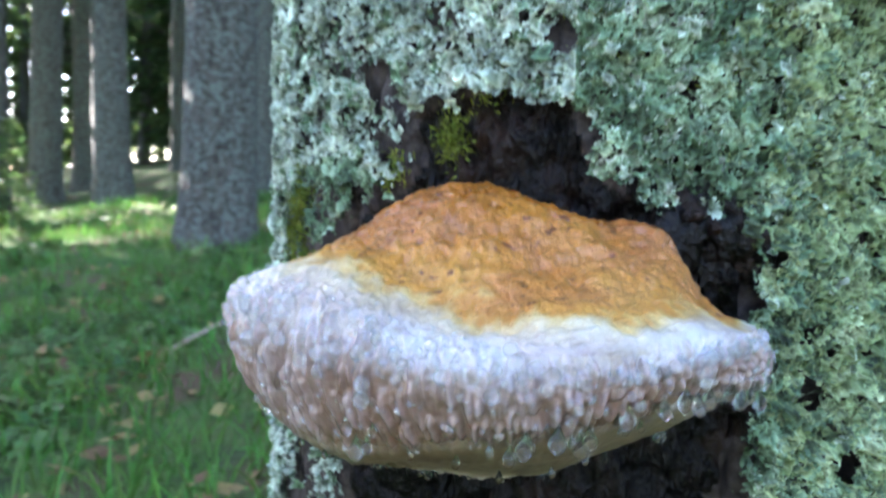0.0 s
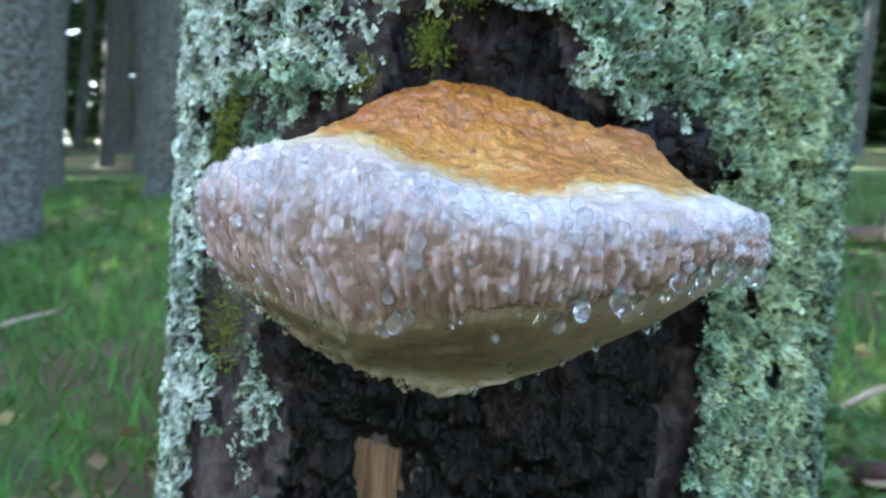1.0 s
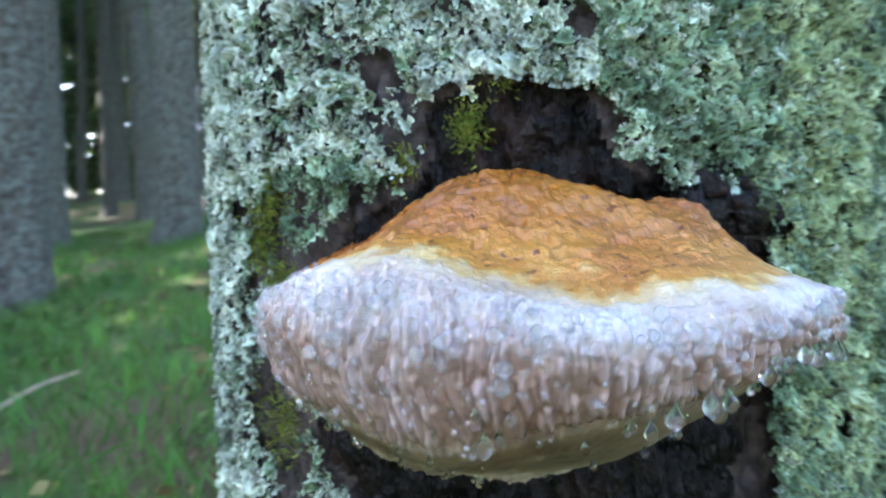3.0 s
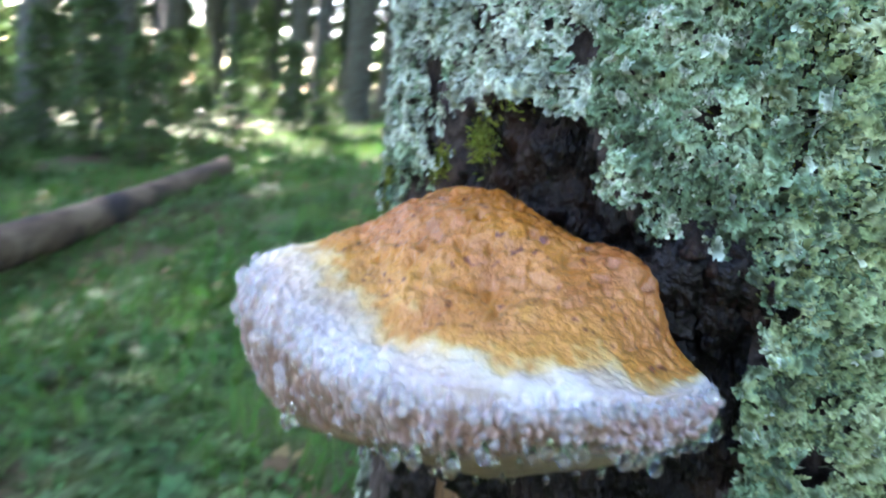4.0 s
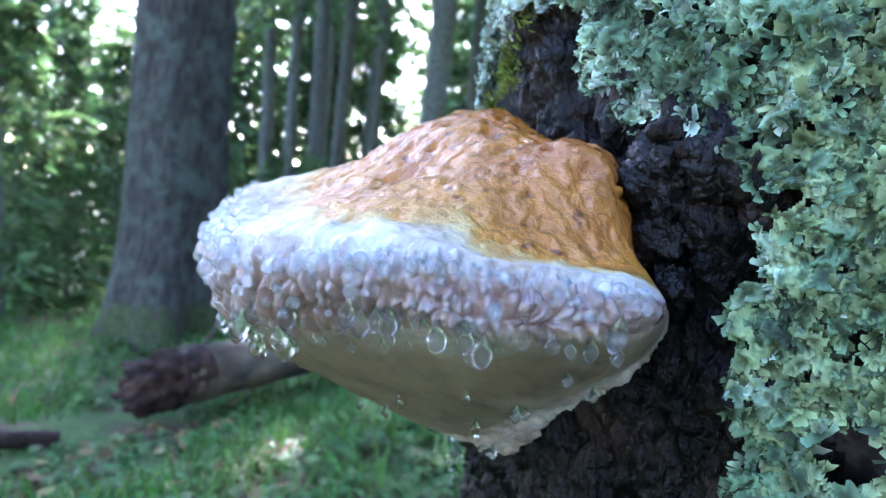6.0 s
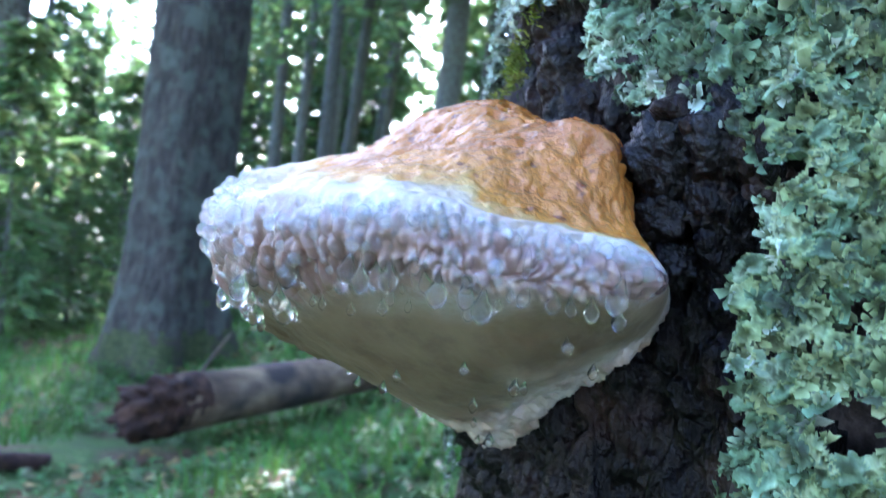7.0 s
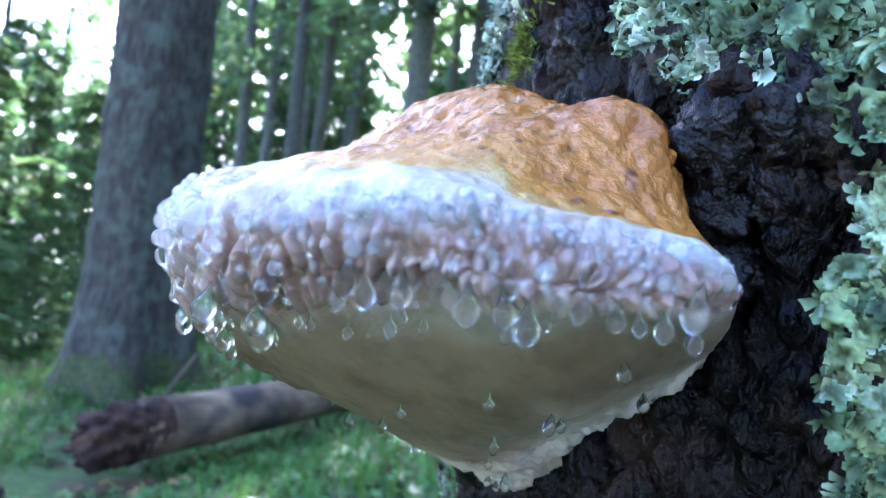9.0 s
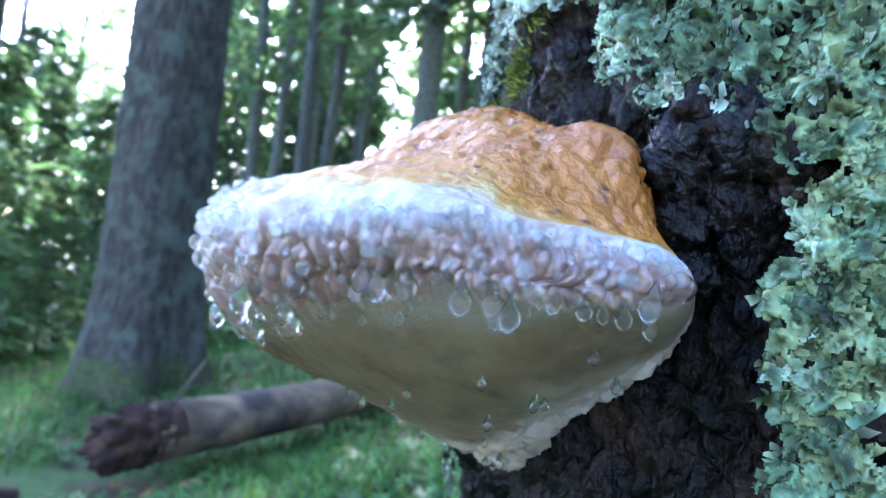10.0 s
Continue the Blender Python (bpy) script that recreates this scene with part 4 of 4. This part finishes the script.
def spruce(seed, height, radius, z0, reach, whorls=16, per=8, sprays=9, leaf=0.42, twigs=13):
    """A spruce: tapered flared trunk, dead twigs below, drooping crown above."""
    rng = np.random.default_rng(seed)
    tree = new("spruce_tree")
    tagged(tree, "tall spruce with grey lichen-spotted trunk and high crown", "tree", "spruces of the forest")
    z = np.concatenate([[-0.3, 0, 0.08, 0.2, 0.45, 0.9], np.linspace(1.6, height, 14)])
    r = radius * (1 - 0.9 * np.clip(z / height, 0, 1)) * (1 + 0.28 * np.exp(-np.maximum(z, 0) / 0.14))
    wob = np.stack([0.06 * np.sin(z * 0.4 + seed) - 0.06 * math.sin(seed), 0.06 * np.cos(z * 0.5 + seed) - 0.06 * math.cos(seed), z], -1)
    v, f = tube(wob, r, 18, 0.035, seed=seed)
    part("trunk", v, f, M_TRUNK, tree)
    pieces = []
    for _ in range(twigs):
        a, h, l = rng.uniform(0, 2 * np.pi), rng.uniform(1.6, z0 + 1.5), rng.uniform(0.15, 0.5)
        d = np.array([math.cos(a), math.sin(a), 0])
        s = np.linspace(0, 1, 5)
        pts = d * (radius * 0.7 + l * s[:, None]) + np.stack([0 * s, 0 * s, h - 0.2 * l * s + 0.25 * l * (s ** 2) * rng.uniform(-1, 1)], -1)
        pieces.append(tube(pts, 0.009 * (1 - 0.8 * s) + 0.002, 5, cap=False))
    if pieces:
        v, f = join(pieces)
        tagged(part("dead_limbs", v, f, M_TWIG, tree, "thin bare dead limbs"), kind="stuff")
    v, f = crown(rng, z0, height, reach, whorls, per, sprays, leaf)
    mesh_fast("crown", v, f, [M_NEEDLES], tree)
    return tree


def flared_spruce(x, y, z, radius):
    """The stout old spruce behind the log: ribbed trunk on spreading mossy root buttresses."""
    tree = new("spruce_tree")
    tree.matrix_basis = pose(x, y, z - 0.05, 0, 0, 0)
    tagged(tree, "stout old spruce with ribbed bark and spreading mossy root flare", "tree")
    nt, nz = 96, 90
    a, h = np.linspace(0, 2 * np.pi, nt, endpoint=False), np.concatenate([np.linspace(-0.15, 2.2, 70), np.linspace(2.5, 18, 20)])
    A, H = np.meshgrid(a, h, indexing="ij")
    flare = np.exp(-np.maximum(H, 0) / 0.3)
    ribs = 0.5 + 0.5 * np.cos(5 * A + 0.9) + 0.35 * np.cos(3 * A + 2.0)
    r = radius * (1 - 0.045 * np.maximum(H, 0)) * (1 + flare * (0.22 + 0.42 * ribs) + 0.045 * np.cos(4 * A + 1.1 + 0.2 * H))
    p = np.stack([r * np.cos(A), r * np.sin(A), H], -1).reshape(-1, 3)
    p += np.stack([np.cos(A), np.sin(A), 0 * A], -1).reshape(-1, 3) * (0.012 * noise_field(p * [1, 1, 0.35], 14, 2.0, 3) + 0.006 * noise_field(p * [1, 1, 0.5], 45, 5.0, 2))[:, None]
    f = grid_faces(nt, nz, True)
    mossy = (flare.ravel() + 0.35 * noise_field(p, 6, 9.0, 3))[f].mean(1) > 0.42
    mesh_fast("trunk", p, f, [M_OLD_BARK, M_MOSSY], tree, mossy.astype(int))
    v, f = crown(np.random.default_rng(52), 5.5, 18, 2.6, 16, 8, 9, 0.42)
    mesh_fast("crown", v, f, [M_NEEDLES], tree)


def place(az, dist):
    a = radians(az)
    x, y = -math.sin(a) * dist, math.cos(a) * dist
    return x, y, float(ground_z(np.array(x), np.array(y)))


# azimuth to the left of +y, distance, diameter
TREES = ((27.4, 4.9, 0.48), (24.0, 8.4, 0.27), (34.6, 9.0, 0.41), (38.9, 10.6, 0.4), (41.6, 9.2, 0.22), (16.0, 7.0, 0.4), (17.6, 10.6, 0.35), (13.3, 11.4, 0.31),
         (20.3, 12.5, 0.22), (-39.0, 10.6, 0.35), (-42.3, 9.4, 0.33), (78.9, 4.5, 0.58), (74.0, 16.0, 0.32), (72.1, 15.0, 0.26), (69.9, 13.0, 0.3), (68.4, 13.6, 0.27),
         (61.3, 11.0, 0.43), (58.4, 15.0, 0.27), (92.4, 8.0, 0.37), (36.4, 13.0, 0.4), (43.8, 12.5, 0.32), (52.6, 12.5, 0.38), (55.8, 10.5, 0.46), (-34.0, 13.5, 0.3), (-46.0, 12.0, 0.35),
         (65.8, 17.0, 0.27), (66.6, 21.0, 0.3), (85.2, 33.0, 0.3), (57.2, 36.0, 0.4), (58.9, 38.0, 0.42), (60.4, 37.0, 0.36), (55.4, 37.0, 0.4))


def build_forest():
    rng = np.random.default_rng(23)
    kinds = [spruce(31, 19, 0.2, 5.5, 2.3), spruce(32, 17, 0.2, 4.6, 2.5), spruce(33, 21, 0.2, 6.5, 2.2)]
    base = [0.4, 0.4, 0.4]
    spots = [(*place(a, d), w) for a, d, w in TREES]
    tries = 0
    while len(spots) < 225 and tries < 9000:
        tries += 1
        az, d = rng.uniform(-180, 180), 12.0 + 24 * math.sqrt(rng.random())
        if tries % 2:
            az = rng.uniform(-55, 60)
        if -60 > az or az > 110:
            d = 4.6 + 22 * math.sqrt(rng.random())
        x, y, z = place(az, d)
        gx, gy = x + 6.0, y - 5.2
        along, off = -0.891 * gx + 0.454 * gy, abs(0.454 * gx + 0.891 * gy)
        if (along > 4 and off < 3.0) or 80.5 < az < 90 or (abs(az) > 152 and d < 15):
            continue          # a lane between the trees
        if all(math.hypot(x - q[0], y - q[1]) > 2.1 for q in spots):
            spots.append((x, y, z, rng.uniform(0.22, 0.44)))
    for i, (x, y, z, w) in enumerate(spots):
        k = i % 3
        if i == 11:
            flared_spruce(x, y, z, 0.5 * w)
            continue
        s = w / base[k]
        m = pose(x, y, z - 0.03, rng.normal() * 1.0, rng.normal() * 1.0, rng.uniform(0, 360)) @ Matrix.Diagonal((s, s, rng.uniform(0.85, 1.1), 1))
        if i < 3:
            kinds[k].matrix_basis = m
        else:
            t = copy_thing(kinds[k], Matrix())
            t.matrix_basis = m
    # The first two are added to shade the ground; the rest fill sky gaps.
    for az, d, w in ((50.0, 16.6, 0.42), (46.5, 15.2, 0.4), (83.6, 27.0, 0.4), (87.0, 31.0, 0.44), (90.6, 25.0, 0.38)):
        x, y, z = place(az, d)
        copy_thing(kinds[0], Matrix()).matrix_basis = pose(x, y, z - 0.03, 0, 0, az * 7) @ Matrix.Diagonal((w / 0.4, w / 0.4, 0.8, 1))
    # young spruces with green down to the ground
    young = [spruce(41, 3.4, 0.035, 0.3, 1.0, 14, 7, 7, 0.24, 0), spruce(42, 2.6, 0.03, 0.2, 0.9, 12, 7, 7, 0.22, 0)]
    for y in young:
        tagged(y, "young spruce green down to the ground", "tree", "young spruces under the trees")
    near = [(47, 7.6, 0.32), (50, 6.8, 0.3), (43.5, 8.4, 0.3), (54.0, 6.6, 0.36), (41.0, 8.0, 0.25), (52.5, 9.0, 0.5), (57.0, 7.4, 0.5), (51, 12, 0.5), (46, 13, 0.5), (76.0, 6.8, 0.5), (72.5, 7.4, 0.4), (66.0, 7.2, 0.36), (60.5, 8.2, 0.38), (86.5, 6.6, 0.55), (90.5, 6.0, 0.6), (57.0, 9.0, 0.4), (64.0, 9.6, 0.42), (70.0, 10.5, 0.5),
            (84.0, 8.6, 0.75), (95.0, 8.5, 0.9), (69.0, 6.2, 0.3), (79.0, 10.0, 0.8), (88.0, 11.0, 0.9), (63.0, 6.4, 0.3), (92.5, 10.5, 1.0),
            (55.0, 24.0, 0.9), (58.5, 27.0, 1.2), (62.0, 25.0, 1.0), (66.0, 28.0, 2.3), (52.0, 26.0, 1.2), (60.0, 32.0, 1.6), (64.0, 34.0, 1.8),
            (57.6, 33.0, 2.9), (59.4, 35.0, 3.2), (55.8, 34.0, 2.7), (53.6, 32.0, 2.4), (50.8, 33.0, 2.8), (48.4, 31.0, 2.3), (45.6, 33.0, 2.7), (42.8, 30.0, 2.4), (61.4, 36.0, 3.2),
            (81.3, 19.0, 1.7), (20.0, 24.0, 2.2), (22.0, 28.0, 2.6), (24.0, 26.0, 2.4), (18.5, 30.0, 3.0), (27.0, 30.0, 2.8), (13.0, 27.0, 2.6), (30.0, 27.0, 2.6), (-36.0, 24.0, 2.4), (-38.5, 28.0, 2.8),
            (-33.0, 26.0, 2.4), (-41.0, 25.0, 2.6), (-44.0, 28.0, 2.8), (-30.5, 28.0, 2.6), (84.2, 23.0, 1.8), (87.6, 18.0, 1.7), (82.6, 30.0, 2.2), (89.2, 26.0, 2.4)]
    spots = [place(a, d) for a, d, _ in near]
    while len(spots) < 134:
        az, d = rng.uniform(-180, 180), rng.uniform(16, 36)
        if len(spots) < 84:
            az, d = (rng.uniform(64, 80) if rng.random() < 0.6 else rng.uniform(90, 104)), rng.uniform(20, 36)
        elif len(spots) < 120:
            az, d = rng.uniform(-64, 45), rng.uniform(19, 34)
        spots.append(place(az, d))
    for i, (x, y, z) in enumerate(spots):
        if len(near) <= i < 120 and i % 2 and x < 0:
            continue
        m = pose(x, y, z - 0.02, 0, 0, rng.uniform(0, 360)) @ Matrix.Diagonal((*([rng.uniform(0.9, 1.2) * (near[i][2] if i < len(near) else 3.0)] * 3), 1))
        if i < 2:
            young[i].matrix_basis = m
        else:
            t = copy_thing(young[i % 2], Matrix())
            t.matrix_basis = m


HOST = build_host_tree()
build_forest()


# ---- fallen wood ----
def build_log():
    log = new("fallen_log")
    tagged(log, "weathered fallen log with a rotten broken end lying over grass", "log")
    a, b = np.array(LOG_A), np.array(LOG_B)
    s = np.linspace(0, 1, 40)
    pts = a + (b - a) * s[:, None] + np.stack([0 * s, 0 * s, -0.16 * s * (1 - s)], -1)
    r = 0.108 - 0.035 * s
    v, f = tube(pts, r, 40, 0.0, cap=True, seed=8)
    v = v + noise_field(v, 6, 3.0, 3)[:, None] * np.array([0.006, 0.006, 0.008])
    part("stem", v, f, M_LOG, log)
    # the rotten, crumbling end, worn to a ragged wedge
    rng = np.random.default_rng(3)
    d = (a - b) / np.linalg.norm(a - b)
    sx = np.cross(d, [0, 0, 1.0])
    sx /= np.linalg.norm(sx)
    up = np.cross(sx, d)
    t = np.linspace(-0.55, 1, 60)
    core = a + d * (0.2 * t)[:, None] - up * (0.03 * np.maximum(t, 0) ** 1.5)[:, None]
    size = 0.112 * np.where(t < 0, 0.97, np.sqrt(np.maximum(0.02, 1 - 0.93 * np.maximum(t, 0) ** 2.2)))
    v, f = tube(core, size, 48, 0.0, seed=5)
    along = np.repeat((v.reshape(60, 48, 3) @ d - a @ d), 1, axis=1).reshape(-1)
    rel = v - (a + np.outer((v - a) @ d, d))
    grain = noise_field(np.stack([rel @ sx, rel @ up, along * 0.35], -1), 22, 4.0, 3) + 0.6 * noise_field(v, 34, 8.0, 3)
    wear = np.clip((along + 0.1) / 0.12, 0, 1)
    bare = np.clip((rel @ up + 0.03) / 0.05, 0, 1)
    v = v + rel * (np.where(wear > 0, 0.34 * grain * wear, 0) + 0.05 * bare - 0.04)[:, None] + np.outer(0.05 * grain * wear, d)
    part("rotten_end", v, f, M_ROT, log, "crumbling dark red-brown rotten wood")
    for _ in range(16):
        ang, rad = rng.uniform(0, 6.28), 0.085 * math.sqrt(rng.random())
        o = a + d * 0.1 + sx * rad * math.cos(ang) + up * (rad * math.sin(ang) - 0.01)
        l = rng.uniform(0.05, 0.12)
        q = np.linspace(-0.4, 1, 5)
        v, f = tube(o + d * l * q[:, None] + rng.normal(size=(5, 3)) * 0.005, 0.02 * (1.1 - q) ** 0.7 + 0.003, 8, 0.2, seed=int(rng.integers(999)))
        part("splinter", v, f, M_ROT, log)


LOG_A, LOG_B = (-2.6, 0.62, 0.21), (-4.0, 3.6, 0.44)
build_log()


def branch(name, label, pts, r0, r1, mat, seed, category="branch", sides=7):
    pts = np.asarray(pts, float)
    t = np.linspace(0, 1, 14)
    c = np.stack([cubic(pts[:, k], t) for k in range(3)], -1)
    v, f = tube(c, r0 + (r1 - r0) * t, sides, 0.06, seed=seed)
    return tagged(mesh_object(name, v, f, mat), label, category)


def on_ground(az, d, lift=0.0):
    x, y, z = place(az, d)
    return x, y, z + lift


branch("fallen_log", "mossy barked fallen stem running away over the slope", [on_ground(-41.0, 1.7, 0.02), on_ground(-41.6, 2.6, 0.06), on_ground(-42.0, 4.0, 0.1), on_ground(-42.0, 5.5, 0.2)], 0.075, 0.06, M_LOG, 1, "log", 14)
branch("fallen_branch", "curved bleached dead branch on the grass", [on_ground(-33.5, 1.75, 0.06), on_ground(-36.5, 1.8, 0.09), on_ground(-39.0, 1.7, 0.05), on_ground(-41.5, 1.6, 0.02)], 0.007, 0.011, M_BRANCH, 2)
branch("fallen_branch", "brown rotten branch among litter", [on_ground(-33.5, 1.55, 0.02), on_ground(-37, 1.5, 0.04), on_ground(-43, 1.45, 0.03)], 0.025, 0.035, M_ROT, 3)
branch("fallen_branch", "thin pale dead branch on litter", [on_ground(-35, 1.5, 0.03), on_ground(-38, 1.45, 0.05), on_ground(-43, 1.4, 0.02)], 0.006, 0.009, M_BRANCH, 4)
branch("fallen_log", "thin fallen trunk lying across the slope", [on_ground(-31, 4.6, 0.05), on_ground(-36, 4.5, 0.07), on_ground(-46, 4.4, 0.08)], 0.05, 0.06, M_LOG, 5, "log", 10)
branch("dead_stick", "bleached dead stick standing up from a fallen stem", [on_ground(-36.2, 4.4, 0.05), on_ground(-36.3, 4.42, 0.25), on_ground(-36.3, 4.42, 0.42)], 0.018, 0.012, M_BRANCH, 6)
branch("dead_stick", "bleached dead stick leaning from a fallen stem", [on_ground(-36.6, 4.4, 0.04), on_ground(-38, 4.4, 0.18), on_ground(-39.6, 4.4, 0.36)], 0.02, 0.01, M_BRANCH, 7)
branch("dead_stick", "thin grey dead stick leaning up", [on_ground(-35.5, 4.6, 0.06), on_ground(-36.6, 4.6, 0.3), on_ground(-38, 4.6, 0.5)], 0.014, 0.008, M_TWIG, 8)
branch("dead_stick", "bleached dead stick lying over the fallen stem", [on_ground(-36.6, 4.3, 0.12), on_ground(-38.5, 4.2, 0.1), on_ground(-41, 4.1, 0.05)], 0.012, 0.008, M_BRANCH, 9)
branch("dead_stick", "short grey dead stick leaning up behind the log", [(-2.82, 0.76, 0.28), (-2.77, 0.8, 0.38), (-2.72, 0.84, 0.47)], 0.009, 0.006, M_TWIG, 12)
branch("dead_twig", "pale dead twig lying in the grass", [on_ground(31, 2.3, 0.03), on_ground(27, 2.4, 0.06), on_ground(24, 2.5, 0.05)], 0.008, 0.005, M_BRANCH, 10)
branch("rotten_branch", "dark rotten branch lying in herbs", [on_ground(93, 2.3, 0.03), on_ground(88.5, 2.35, 0.05), on_ground(84.5, 2.4, 0.03)], 0.03, 0.03, M_ROT, 11)


# ---- grass, herbs and litter ----
def build_floor_cover():
    rng = np.random.default_rng(77)

    def sow(n, lo, hi):
        az = np.radians(rng.uniform(-62, 118, n))
        d = lo + (hi - lo) * rng.random(n) ** 0.75
        x, y = -np.sin(az) * d, np.cos(az) * d
        return np.stack([x, y, ground_z(x, y)], -1)
    up = np.array([0, 0, 1.0])
    blade = (np.array([(-0.034, 0, 0), (0.034, 0, 0), (0.028, 0.12, 0.5), (-0.028, 0.12, 0.5), (0.006, 0.4, 0.95), (-0.006, 0.4, 0.95)]), np.array([(0, 1, 2, 3), (3, 2, 4, 5)]))
    p = sow(88000, 0.7, 9)
    leafy = np.degrees(np.arctan2(-p[:, 0], p[:, 1])) > 38
    keep = noise_field(p * [1, 1, 0], 1.1, 3.0, 3) > np.where(leafy, -0.2, -0.45)
    p = p[keep]
    v, f = scatter([blade], p, np.broadcast_to(up, p.shape), rng.uniform(0.04, 0.125, len(p)), rng)
    tagged(mesh_fast("grass", v, f, [M_GRASS]), "fresh green grass of the forest floor", "grass", kind="stuff")
    leaf = (np.array([(0, 0, 0.9), (0.5, -0.22, 1.0), (1.0, 0, 0.85), (0.5, 0.22, 1.0)]), np.array([(0, 1, 2, 3)]))
    bush = []
    for q in range(4):
        vs, fs = [], []
        for k in range(7):
            r = rng.uniform(0, 6.28)
            h = rng.uniform(0.3, 1.0)
            rot = np.array([[math.cos(r), -math.sin(r), 0], [math.sin(r), math.cos(r), 0], [0, 0, 1]])
            vs.append((leaf[0] * [0.6, 0.8, h]) @ rot.T)
            fs.append(leaf[1] + 4 * k)
        bush.append((np.concatenate(vs), np.concatenate(fs)))
    p = sow(46000, 0.8, 9)
    leafy = np.degrees(np.arctan2(-p[:, 0], p[:, 1])) > 38
    keep = noise_field(p * [1, 1, 0], 0.9, 30.0, 3) > np.where(leafy, -0.12, 0.15)
    p = p[keep]
    v, f = scatter(bush, p, np.broadcast_to(up, p.shape), rng.uniform(0.025, 0.065, len(p)), rng)
    tagged(mesh_fast("herbs", v, f, [M_HERB]), "low bilberry and herb leaves on the forest floor", "plants", kind="stuff")
    flat = (leaf[0] * [1, 1.4, 0.15], leaf[1])
    p = sow(15000, 0.8, 8)
    keep = noise_field(p * [1, 1, 0], 1.4, 50.0, 3) > 0.05
    p = p[keep] + [0, 0, 0.02]
    v, f = scatter([flat], p, np.broadcast_to(up, p.shape), rng.uniform(0.03, 0.07, len(p)), rng)
    tagged(mesh_fast("leaf_litter", v, f, [M_LITTER]), "yellow-brown fallen leaves on the forest floor", "leaves", kind="stuff")


build_floor_cover()
